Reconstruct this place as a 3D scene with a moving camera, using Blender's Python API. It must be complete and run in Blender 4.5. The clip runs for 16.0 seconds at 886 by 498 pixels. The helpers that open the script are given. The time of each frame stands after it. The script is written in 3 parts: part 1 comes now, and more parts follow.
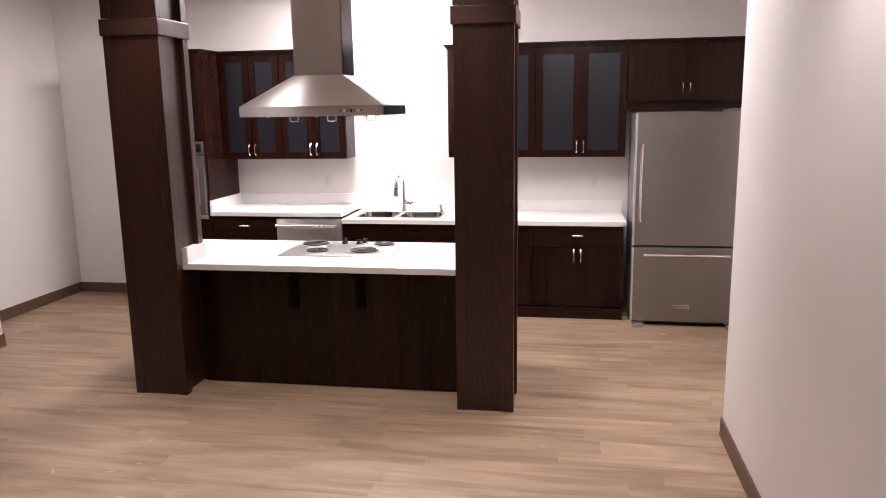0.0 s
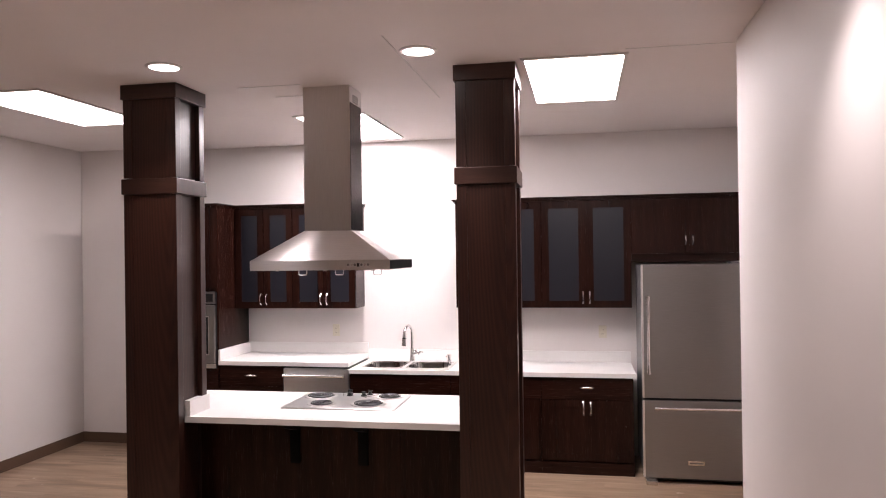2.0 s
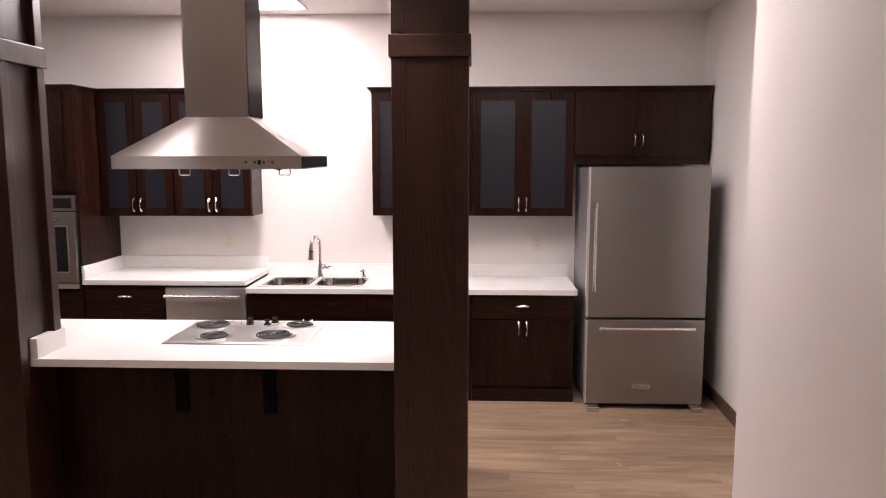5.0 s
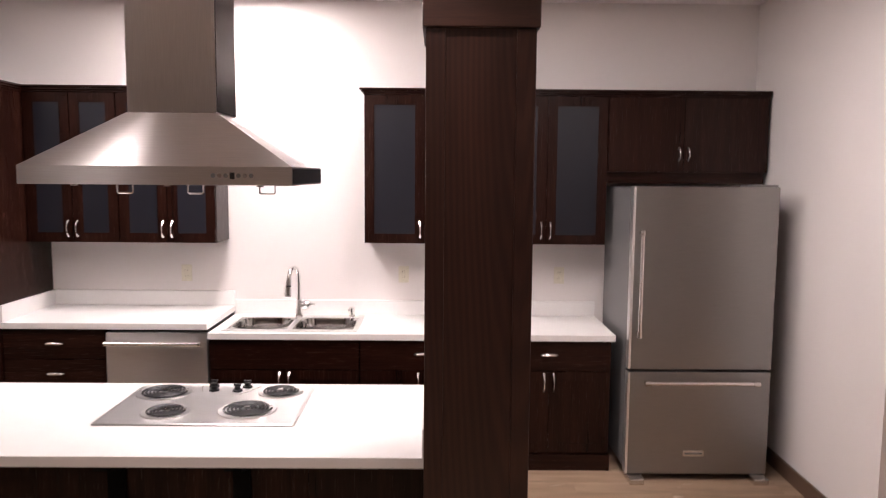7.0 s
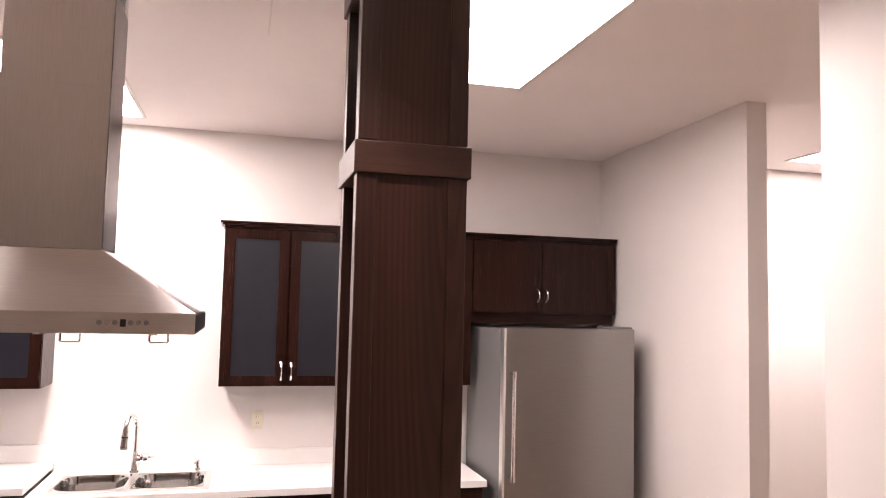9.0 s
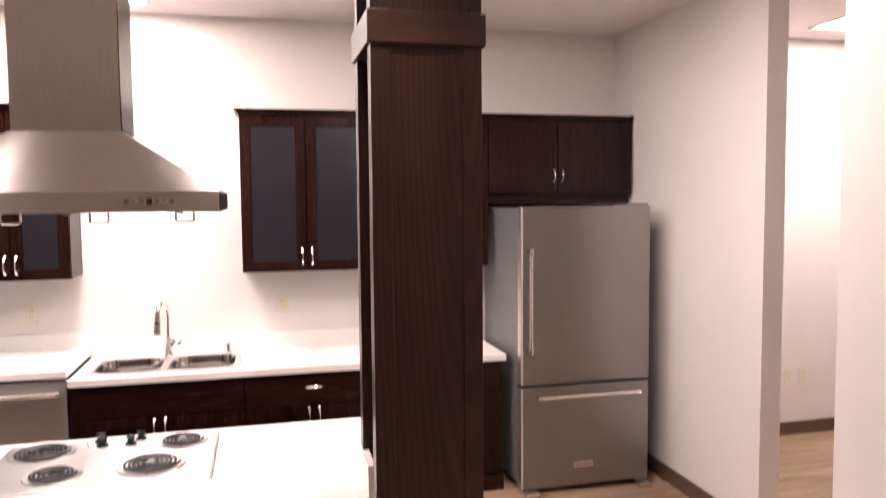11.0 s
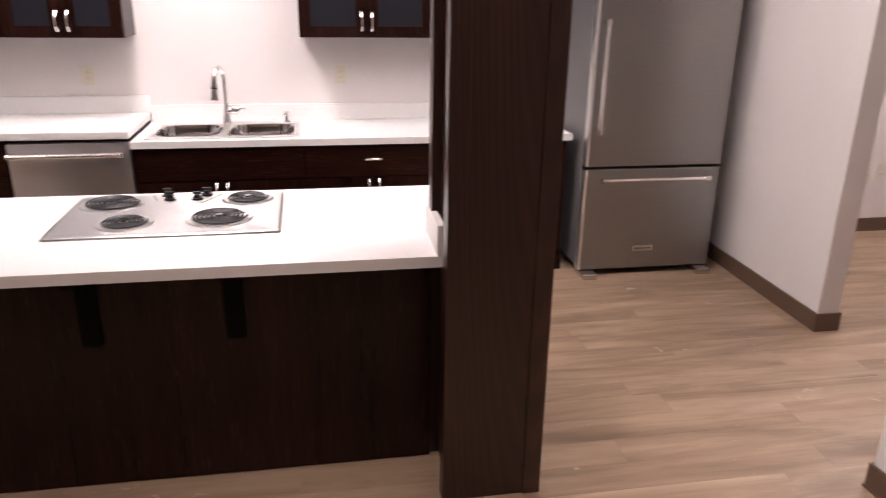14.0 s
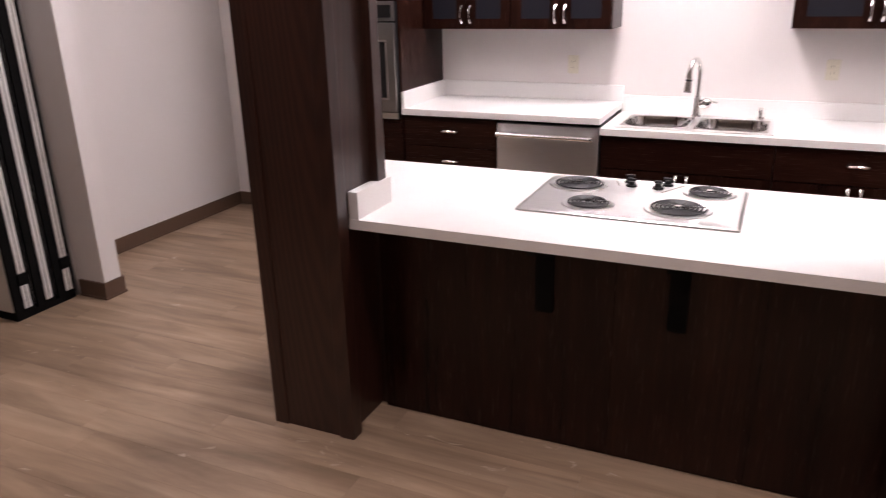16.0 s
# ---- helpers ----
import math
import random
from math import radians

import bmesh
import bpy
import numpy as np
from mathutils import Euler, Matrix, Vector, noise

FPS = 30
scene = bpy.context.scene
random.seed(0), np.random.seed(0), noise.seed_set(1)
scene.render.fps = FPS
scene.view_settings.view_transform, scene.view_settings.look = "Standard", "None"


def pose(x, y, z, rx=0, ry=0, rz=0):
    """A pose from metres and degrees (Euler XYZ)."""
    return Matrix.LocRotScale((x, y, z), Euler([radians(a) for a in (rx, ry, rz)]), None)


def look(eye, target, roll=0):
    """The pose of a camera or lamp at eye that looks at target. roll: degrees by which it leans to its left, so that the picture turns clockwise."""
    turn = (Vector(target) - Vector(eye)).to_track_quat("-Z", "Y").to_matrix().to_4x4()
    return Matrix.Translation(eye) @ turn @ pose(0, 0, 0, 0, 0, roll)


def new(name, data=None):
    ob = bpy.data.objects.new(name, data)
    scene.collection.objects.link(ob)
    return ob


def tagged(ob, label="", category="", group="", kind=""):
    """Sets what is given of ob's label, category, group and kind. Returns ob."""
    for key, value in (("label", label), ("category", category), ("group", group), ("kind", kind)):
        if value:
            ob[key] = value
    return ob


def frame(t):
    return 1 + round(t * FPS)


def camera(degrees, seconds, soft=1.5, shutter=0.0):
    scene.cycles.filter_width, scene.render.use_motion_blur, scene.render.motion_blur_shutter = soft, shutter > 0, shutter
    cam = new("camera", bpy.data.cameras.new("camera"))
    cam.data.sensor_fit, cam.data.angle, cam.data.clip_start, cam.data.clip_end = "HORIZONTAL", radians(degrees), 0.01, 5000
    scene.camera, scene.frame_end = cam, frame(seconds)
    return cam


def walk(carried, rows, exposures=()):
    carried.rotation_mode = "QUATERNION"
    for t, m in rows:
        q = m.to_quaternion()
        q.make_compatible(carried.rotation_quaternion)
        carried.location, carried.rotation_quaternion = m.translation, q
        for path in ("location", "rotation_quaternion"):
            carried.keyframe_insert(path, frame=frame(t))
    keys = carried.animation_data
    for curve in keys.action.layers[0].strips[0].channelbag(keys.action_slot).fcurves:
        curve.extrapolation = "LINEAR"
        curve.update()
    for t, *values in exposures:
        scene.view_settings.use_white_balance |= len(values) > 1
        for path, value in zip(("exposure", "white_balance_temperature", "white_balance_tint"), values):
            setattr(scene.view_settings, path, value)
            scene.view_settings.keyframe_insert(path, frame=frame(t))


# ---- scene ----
cam = camera(61.7, 16.0, soft=1.0, shutter=0.5)
PATH = [
    (0, (-0.1089, -0.2176, 1.8461), (-0.4407, 1.7188, 1.4715), -0.88),
    (0.5, (-0.0892, -0.1942, 1.8715), (-0.4442, 1.7432, 1.5248), -0.83),
    (1, (-0.1042, -0.2194, 1.8588), (-0.4568, 1.7422, 1.6920), -1.16),
    (1.5, (-0.0599, -0.2349, 1.8907), (-0.4090, 1.7341, 1.8542), -0.24),
    (2, (-0.0443, -0.2318, 1.9052), (-0.4147, 1.7336, 1.9154), -0.78),
    (2.5, (-0.0222, -0.2119, 1.8969), (-0.4204, 1.7479, 1.8710), -0.73),
    (3, (-0.0210, -0.1554, 1.8988), (-0.4516, 1.7963, 1.8252), -0.54),
    (3.5, (-0.1109, 0.0037, 1.8813), (-0.4531, 1.9735, 1.8272), -0.06),
    (4, (-0.2221, 0.2124, 1.8991), (-0.4480, 2.1952, 1.7670), -0.20),
    (6.3, (-0.5709, 1.3323, 1.8262), (-0.5918, 3.3130, 1.5495), -0.09),
    (6.5, (-0.6003, 1.4301, 1.8501), (-0.6240, 3.4149, 1.6046), -0.44),
    (7, (-0.7327, 1.7019, 1.8489), (-0.7155, 3.6917, 1.6479), 0.47),
    (7.5, (-0.9334, 1.8180, 1.8587), (-0.5490, 3.7795, 1.7914), -0.33),
    (8, (-1.0610, 1.8646, 1.8934), (-0.5266, 3.7905, 1.9679), 0.47),
    (8.2, (-1.0751, 1.8865, 1.9103), (-0.5403, 3.8075, 2.0647), 1.19),
    (10.5, (-1.0970, 1.8141, 1.8942), (-0.6303, 3.7572, 1.9753), 0.34),
    (11, (-1.1081, 1.8399, 1.8385), (-0.6263, 3.7763, 1.7035), -0.47),
    (11.5, (-1.1207, 1.8937, 1.8006), (-0.6487, 3.8173, 1.5234), -0.28),
    (12, (-1.1166, 1.9022, 1.7792), (-0.6489, 3.8094, 1.4003), -0.40),
    (12.5, (-1.1237, 1.9216, 1.7402), (-0.6497, 3.7998, 1.2425), 0.05),
    (13, (-1.1226, 1.9431, 1.7165), (-0.6506, 3.7964, 1.1313), 0.11),
    (13.5, (-1.1384, 1.9558, 1.7053), (-0.6827, 3.7958, 1.0676), 0.73),
    (14, (-1.1619, 1.9761, 1.6896), (-0.8268, 3.8311, 1.0211), 0.90),
    (14.5, (-1.1801, 1.9921, 1.6765), (-1.1203, 3.8727, 0.9984), 0.54),
    (15, (-1.1842, 1.9745, 1.6835), (-1.4709, 3.8378, 1.0158), 0.66),
    (15.5, (-1.2122, 1.9582, 1.6837), (-1.7947, 3.7519, 1.0178), 0.15),
    (16, (-1.2173, 1.9818, 1.6713), (-1.9993, 3.6937, 0.9946), -1.37),
]
walk(cam, [(t, look(eye, target, roll)) for t, eye, target, roll in PATH],
     exposures=[(0, 0.4, 6250, 13), (0.5, 0.4, 6250, 14), (1, 0.25, 6250, 15), (2, 0.15, 6280, 16), (4, 0.05, 6500, 16), (6.5, 0.05, 6500, 16), (7, 0.05, 6500, 16),
                (8, 0.5, 6550, 17), (10.5, 0.4, 7050, 18), (11, 0.4, 6950, 18), (11.5, 0.36, 6900, 17.5), (12.5, 0.28, 6800, 17), (13, 0.28, 6700, 17), (14, 0.05, 6450, 17), (15, 0.0, 6350, 17), (16, 0.05, 6250, 17)])

# ---- light ----
world = bpy.data.worlds.new("world")
world.use_nodes = True
world.node_tree.nodes["Background"].inputs["Color"].default_value = (0.9, 0.95, 1.0, 1)
world.node_tree.nodes["Background"].inputs["Strength"].default_value = 0.05
scene.world = world
CEIL = 3.01
PANEL_LIGHT = 27.0
CAN_WATTS = 75.0


# ---- materials ----
def nodes_of(name):
    m = bpy.data.materials.new(name)
    m.use_nodes = True
    nt = m.node_tree
    return m, nt, nt.nodes["Principled BSDF"]


def mapped(nt, scale, spread=False):
    tc = nt.nodes.new("ShaderNodeTexCoord")
    mp = nt.nodes.new("ShaderNodeMapping")
    mp.inputs["Scale"].default_value = scale
    if spread:
        oi = nt.nodes.new("ShaderNodeObjectInfo")
        mul = nt.nodes.new("ShaderNodeVectorMath")
        mul.operation = "SCALE"
        mul.inputs[0].default_value = (31.0, 17.0, 9.0)
        nt.links.new(oi.outputs["Random"], mul.inputs["Scale"])
        add = nt.nodes.new("ShaderNodeVectorMath")
        nt.links.new(tc.outputs["Object"], add.inputs[0])
        nt.links.new(mul.outputs[0], add.inputs[1])
        nt.links.new(add.outputs[0], mp.inputs["Vector"])
    else:
        nt.links.new(tc.outputs["Object"], mp.inputs["Vector"])
    return mp.outputs["Vector"]


def noise_of(nt, vec, scale, detail=4.0, rough=0.55, warp=0.0):
    n = nt.nodes.new("ShaderNodeTexNoise")
    n.inputs["Scale"].default_value = scale
    n.inputs["Detail"].default_value = detail
    n.inputs["Roughness"].default_value = rough
    n.inputs["Distortion"].default_value = warp
    nt.links.new(vec, n.inputs["Vector"])
    return n.outputs["Fac"]


def ramp(nt, fac, stops):
    r = nt.nodes.new("ShaderNodeValToRGB")
    e = r.color_ramp.elements
    e[0].position, e[0].color = stops[0][0], (*stops[0][1], 1)
    e[1].position, e[1].color = stops[-1][0], (*stops[-1][1], 1)
    for p, c in stops[1:-1]:
        k = e.new(p)
        k.color = (*c, 1)
    nt.links.new(fac, r.inputs["Fac"])
    return r.outputs["Color"]


def mixed(nt, a, b, fac, mode="MIX"):
    m = nt.nodes.new("ShaderNodeMix")
    m.data_type, m.blend_type = "RGBA", mode
    for sock, v in ((m.inputs[6], a), (m.inputs[7], b)):
        if isinstance(v, tuple):
            sock.default_value = (*v, 1)
        else:
            nt.links.new(v, sock)
    if isinstance(fac, float):
        m.inputs[0].default_value = fac
    else:
        nt.links.new(fac, m.inputs[0])
    return m.outputs[2]


def bump(nt, bsdf, h, strength, dist=0.002):
    b = nt.nodes.new("ShaderNodeBump")
    b.inputs["Strength"].default_value = strength
    b.inputs["Distance"].default_value = dist
    nt.links.new(h, b.inputs["Height"])
    nt.links.new(b.outputs["Normal"], bsdf.inputs["Normal"])


def span(nt, fac, lo, hi):
    r = nt.nodes.new("ShaderNodeMapRange")
    r.inputs["To Min"].default_value, r.inputs["To Max"].default_value = lo, hi
    nt.links.new(fac, r.inputs["Value"])
    return r.outputs["Result"]


def paint(name, col, rough=0.6, grain=160.0, bmp=0.12):
    m, nt, b = nodes_of(name)
    v = mapped(nt, (1, 1, 1))
    big = noise_of(nt, v, 1.3, 5)
    lo = tuple(c * 0.955 for c in col)
    nt.links.new(ramp(nt, big, [(0.3, lo), (0.7, col)]), b.inputs["Base Color"])
    b.inputs["Roughness"].default_value = rough
    bump(nt, b, noise_of(nt, v, grain, 3), bmp, 0.0015)
    return m


def wood(name, dark, mid, light, axis="z", rough=(0.2, 0.32), spread=False, spec=0.2):
    m, nt, b = nodes_of(name)
    s = {"z": (1, 1, 0.06), "x": (0.06, 1, 1), "y": (1, 0.06, 1)}[axis]
    v = mapped(nt, s, spread)
    band = noise_of(nt, v, 9.0, 3, 0.5, 1.6)
    fine = noise_of(nt, v, 130.0, 4, 0.7)
    col = ramp(nt, band, [(0.28, dark), (0.5, mid), (0.72, light)])
    pores = ramp(nt, fine, [(0.36, (0.45, 0.42, 0.4)), (0.56, (1, 1, 1))])
    nt.links.new(mixed(nt, col, pores, 0.5, "MULTIPLY"), b.inputs["Base Color"])
    nt.links.new(span(nt, fine, *rough), b.inputs["Roughness"])
    b.inputs["Specular IOR Level"].default_value = spec
    bump(nt, b, fine, 0.18, 0.0006)
    return m


def oak(name, cx, cy):
    """Stained oak whose grain arches round the axis of a column at cx, cy."""
    m, nt, b = nodes_of(name)
    tc = nt.nodes.new("ShaderNodeTexCoord")
    sep = nt.nodes.new("ShaderNodeSeparateXYZ")
    nt.links.new(tc.outputs["Object"], sep.inputs[0])
    dy = nt.nodes.new("ShaderNodeMath")
    dy.operation = "MULTIPLY_ADD"
    dy.inputs[1].default_value, dy.inputs[2].default_value = 0.7, -0.7 * cy - cx
    nt.links.new(sep.outputs["Y"], dy.inputs[0])
    across = nt.nodes.new("ShaderNodeMath")
    nt.links.new(sep.outputs["X"], across.inputs[0])
    nt.links.new(dy.outputs[0], across.inputs[1])
    along = nt.nodes.new("ShaderNodeMath")
    along.operation = "MULTIPLY_ADD"
    along.inputs[1].default_value, along.inputs[2].default_value = 0.085, -0.085 * 2.52
    nt.links.new(sep.outputs["Z"], along.inputs[0])
    com = nt.nodes.new("ShaderNodeCombineXYZ")
    nt.links.new(across.outputs[0], com.inputs["X"])
    nt.links.new(along.outputs[0], com.inputs["Z"])
    wv = nt.nodes.new("ShaderNodeTexWave")
    wv.wave_type, wv.rings_direction = "RINGS", "Y"
    for k, val in (("Scale", 17.0), ("Distortion", 3.2), ("Detail", 2.5), ("Detail Scale", 0.9), ("Detail Roughness", 0.5)):
        wv.inputs[k].default_value = val
    nt.links.new(com.outputs[0], wv.inputs["Vector"])
    fine = noise_of(nt, mapped(nt, (1, 1, 0.05)), 130.0, 4, 0.65)
    broad = noise_of(nt, mapped(nt, (1, 1, 0.12)), 6.0, 3, 0.5, 0.8)
    col = ramp(nt, wv.outputs["Fac"], [(0.1, (0.0255, 0.0090, 0.0058)), (0.45, (0.0320, 0.0117, 0.0075)), (0.9, (0.039, 0.0148, 0.0096))])
    col = mixed(nt, col, ramp(nt, broad, [(0.3, (0.72, 0.70, 0.68)), (0.7, (1.22, 1.18, 1.15))]), 1.0, "MULTIPLY")
    pores = ramp(nt, fine, [(0.36, (0.55, 0.52, 0.5)), (0.56, (1, 1, 1))])
    nt.links.new(mixed(nt, col, pores, 0.45, "MULTIPLY"), b.inputs["Base Color"])
    nt.links.new(span(nt, fine, 0.28, 0.42), b.inputs["Roughness"])
    b.inputs["Specular IOR Level"].default_value = 0.5
    bump(nt, b, fine, 0.12, 0.0005)
    return m


def metal(name, col, rough, stretch=(1, 1, 1), lines=300.0, bmp=0.03, aniso=0.0):
    m, nt, b = nodes_of(name)
    v = mapped(nt, stretch)
    n = noise_of(nt, v, lines, 2, 0.6)
    smudge = noise_of(nt, mapped(nt, (1, 1, 1)), 5.0, 4)
    nt.links.new(ramp(nt, n, [(0.25, tuple(c * 0.9 for c in col)), (0.75, col)]), b.inputs["Base Color"])
    b.inputs["Metallic"].default_value = 1.0
    nt.links.new(span(nt, smudge, rough * 0.96, rough * 1.05), b.inputs["Roughness"])
    if aniso:
        tg = nt.nodes.new("ShaderNodeTangent")
        tg.direction_type, tg.axis = "RADIAL", "Z"
        nt.links.new(tg.outputs["Tangent"], b.inputs["Tangent"])
        b.inputs["Anisotropic"].default_value = aniso
        b.inputs["Anisotropic Rotation"].default_value = 0.25
    if bmp:
        bump(nt, b, n, bmp, 0.0005)
    return m


def plain(name, col, rough=0.4, metallic=0.0, spec=0.5):
    m, nt, b = nodes_of(name)
    n = noise_of(nt, mapped(nt, (1, 1, 1)), 60.0, 4)
    nt.links.new(ramp(nt, n, [(0.3, tuple(c * 0.88 for c in col)), (0.7, col)]), b.inputs["Base Color"])
    b.inputs["Metallic"].default_value = metallic
    b.inputs["Specular IOR Level"].default_value = spec
    nt.links.new(span(nt, n, rough * 0.9, rough * 1.15), b.inputs["Roughness"])
    return m


def glow(name, col, strength):
    m, nt, b = nodes_of(name)
    b.inputs["Base Color"].default_value = (*col, 1)
    b.inputs["Emission Color"].default_value = (*col, 1)
    b.inputs["Emission Strength"].default_value = strength
    return m


def floor_wood(name):
    m, nt, b = nodes_of(name)
    v = mapped(nt, (0.10, 1, 1), True)
    band = noise_of(nt, v, 7.0, 4, 0.55, 1.2)
    fine = noise_of(nt, v, 90.0, 4, 0.65)
    knots = noise_of(nt, mapped(nt, (0.5, 1, 1), True), 11.0, 4, 0.6, 1.2)
    oi = nt.nodes.new("ShaderNodeObjectInfo")
    col = ramp(nt, band, [(0.28, (0.202, 0.135, 0.087)), (0.5, (0.304, 0.212, 0.143)), (0.72, (0.40, 0.292, 0.206))])
    tone = ramp(nt, oi.outputs["Random"], [(0.0, (0.965, 0.96, 0.955)), (1.0, (1.03, 1.025, 1.02))])
    col = mixed(nt, col, tone, 1.0, "MULTIPLY")
    geo = nt.nodes.new("ShaderNodeNewGeometry")
    wide = nt.nodes.new("ShaderNodeMapping")
    wide.inputs["Scale"].default_value = (0.5, 2.6, 1)
    nt.links.new(geo.outputs["Position"], wide.inputs["Vector"])
    drift = noise_of(nt, wide.outputs["Vector"], 2.4, 4, 0.6, 0.8)
    col = mixed(nt, col, ramp(nt, drift, [(0.3, (0.70, 0.685, 0.67)), (0.52, (0.99, 0.985, 0.98)), (0.72, (1.2, 1.19, 1.18))]), 1.0, "MULTIPLY")
    col = mixed(nt, col, ramp(nt, fine, [(0.35, (0.8, 0.78, 0.76)), (0.6, (1, 1, 1))]), 0.3, "MULTIPLY")
    col = mixed(nt, col, (0.52, 0.42, 0.34), ramp(nt, knots, [(0.67, (0, 0, 0)), (0.74, (0.75, 0.75, 0.75))]))
    nt.links.new(col, b.inputs["Base Color"])
    nt.links.new(span(nt, fine, 0.33, 0.5), b.inputs["Roughness"])
    bump(nt, b, fine, 0.15, 0.0006)
    return m


def quartz(name):
    m, nt, b = nodes_of(name)
    v = mapped(nt, (1, 1, 1))
    n = noise_of(nt, v, 220.0, 3)
    c = noise_of(nt, v, 4.0, 4)
    col = ramp(nt, n, [(0.3, (0.79, 0.772, 0.755)), (0.55, (0.83, 0.815, 0.80))])
    nt.links.new(mixed(nt, col, ramp(nt, c, [(0.3, (0.95, 0.945, 0.94)), (0.7, (1, 1, 1))]), 1.0, "MULTIPLY"), b.inputs["Base Color"])
    b.inputs["Roughness"].default_value = 0.32
    return m


WALL = paint("wall_paint", (0.745, 0.705, 0.685))
CEILING = paint("ceiling_paint", (0.84, 0.80, 0.79), 0.8, 220.0, 0.2)
WOOD = wood("dark_wood", (0.0115, 0.0036, 0.0024), (0.0185, 0.0062, 0.0041), (0.028, 0.0102, 0.0068))
WOOD_H = wood("dark_wood_rail", (0.0115, 0.0036, 0.0024), (0.0185, 0.0062, 0.0041), (0.028, 0.0102, 0.0068), "x")
WOOD_M = wood("middle_panel_oak", (0.0150, 0.0052, 0.0034), (0.0240, 0.0088, 0.0056), (0.035, 0.0138, 0.0090))
# rail oak made lighter: reflected ceiling light on collar and cap, as colour
WOOD_LIT = wood("collar_oak_lit", (0.026, 0.0105, 0.0072), (0.040, 0.0165, 0.0112), (0.056, 0.0245, 0.0170), "x", (0.3, 0.42), False, 0.5)
SMOKE = plain("slate_panel", (0.0105, 0.0108, 0.0165), 0.36, spec=0.4)
STEEL = metal("brushed_steel", (0.77, 0.75, 0.74), 0.31, (0.03, 1, 1), bmp=0, aniso=0.88)
DECK = metal("cooktop_steel", (0.76, 0.75, 0.74), 0.29, (0.03, 1, 1), bmp=0)
STEEL_V = metal("brushed_steel_side", (0.80, 0.78, 0.765), 0.30, (1, 1, 0.03), bmp=0, aniso=0.5)
DISH = metal("dishwasher_steel", (0.64, 0.63, 0.625), 0.32, (0.03, 1, 1), bmp=0, aniso=0.88)
PAN = metal("drip_pan_steel", (0.86, 0.85, 0.84), 0.3, bmp=0)
BOWL = metal("polished_steel", (0.56, 0.55, 0.54), 0.12, bmp=0)
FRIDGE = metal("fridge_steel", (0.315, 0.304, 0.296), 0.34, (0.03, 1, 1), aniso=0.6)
HANDLE = metal("satin_bar_steel", (0.93, 0.91, 0.90), 0.26, bmp=0)
EDGE = metal("bright_edge", (0.92, 0.9, 0.89), 0.4, bmp=0)
FRIDGE_SIDE = plain("fridge_grey_side", (0.20, 0.195, 0.195), 0.42, 0.3)
CHROME = metal("chrome", (0.80, 0.785, 0.77), 0.14, bmp=0)
NICKEL = metal("satin_nickel", (0.74, 0.71, 0.68), 0.24, bmp=0)
QUARTZ = quartz("white_quartz")
BASEB = plain("brown_cove_base", (0.112, 0.066, 0.043), 0.5)
BLACK = plain("black_enamel", (0.012, 0.012, 0.013), 0.35)
RUBBER = plain("black_rubber", (0.0035, 0.0035, 0.0035), 0.75, spec=0.12)
COIL = plain("coil_element", (0.035, 0.034, 0.036), 0.45, 0.4)
GLASS_DARK = plain("dark_oven_glass", (0.01, 0.01, 0.011), 0.1)
PLATE = plain("almond_plate", (0.74, 0.71, 0.61), 0.45)
CREAM = plain("cream_plate", (0.745, 0.70, 0.575), 0.5)
# steel darkened so the flue side's dark reflection sits in the colour
STEEL_REFLECT_DARK = metal("steel_dark_reflection", (0.075, 0.06, 0.055), 0.26, (1, 1, 0.03), bmp=0)
ALU = metal("pale_aluminium", (0.78, 0.78, 0.77), 0.35, (1, 1, 0.03))
STRIP = plain("white_strip", (0.72, 0.71, 0.69), 0.4)
LAMINATE = paint("partition_cream", (0.62, 0.60, 0.55), 0.55)
FLOORM = floor_wood("vinyl_plank")
SUBFLOOR = plain("plank_joint", (0.28, 0.19, 0.13), 0.7)
CANGLOW = glow("lit_can", (1.0, 0.93, 0.88), 14.0)
TRIMW = plain("white_trim", (0.75, 0.73, 0.71), 0.45)


# ---- mesh helpers ----
def box(bm, x0, x1, y0, y1, z0, z1, bev=0.0):
    m = Matrix.LocRotScale(((x0 + x1) / 2, (y0 + y1) / 2, (z0 + z1) / 2), None, (x1 - x0, y1 - y0, z1 - z0))
    vs = bmesh.ops.create_cube(bm, size=1.0, matrix=m)["verts"]
    if bev:
        es = list({e for v in vs for e in v.link_edges})
        bmesh.ops.bevel(bm, geom=es, offset=bev, segments=2, affect="EDGES", profile=0.6)
    return bm


def prism(outline, z0, z1):
    """An upright solid over a flat outline of corners."""
    bm = bmesh.new()
    lo = [bm.verts.new((x, y, z0)) for x, y in outline]
    hi = [bm.verts.new((x, y, z1)) for x, y in outline]
    bm.faces.new(lo[::-1])
    bm.faces.new(hi)
    for k in range(len(lo)):
        j = (k + 1) % len(lo)
        bm.faces.new((lo[k], lo[j], hi[j], hi[k]))
    return bm


def ring(outer, inner, depth, flat=True):
    """A rectangular frame in one piece: outer and inner as (a0, a1, b0, b1), depth as (d0, d1); flat lies in x, y, else stands in x, z."""
    bm = bmesh.new()
    rows = []
    for d in depth:
        for a0, a1, b0, b1 in (outer, inner):
            rows.append([bm.verts.new((a, b, d) if flat else (a, d, b)) for a, b in ((a0, b0), (a1, b0), (a1, b1), (a0, b1))])
    for p, q in ((0, 1), (2, 3), (0, 2), (1, 3)):
        for k in range(4):
            j = (k + 1) % 4
            bm.faces.new((rows[p][k], rows[p][j], rows[q][j], rows[q][k]))
    return bm


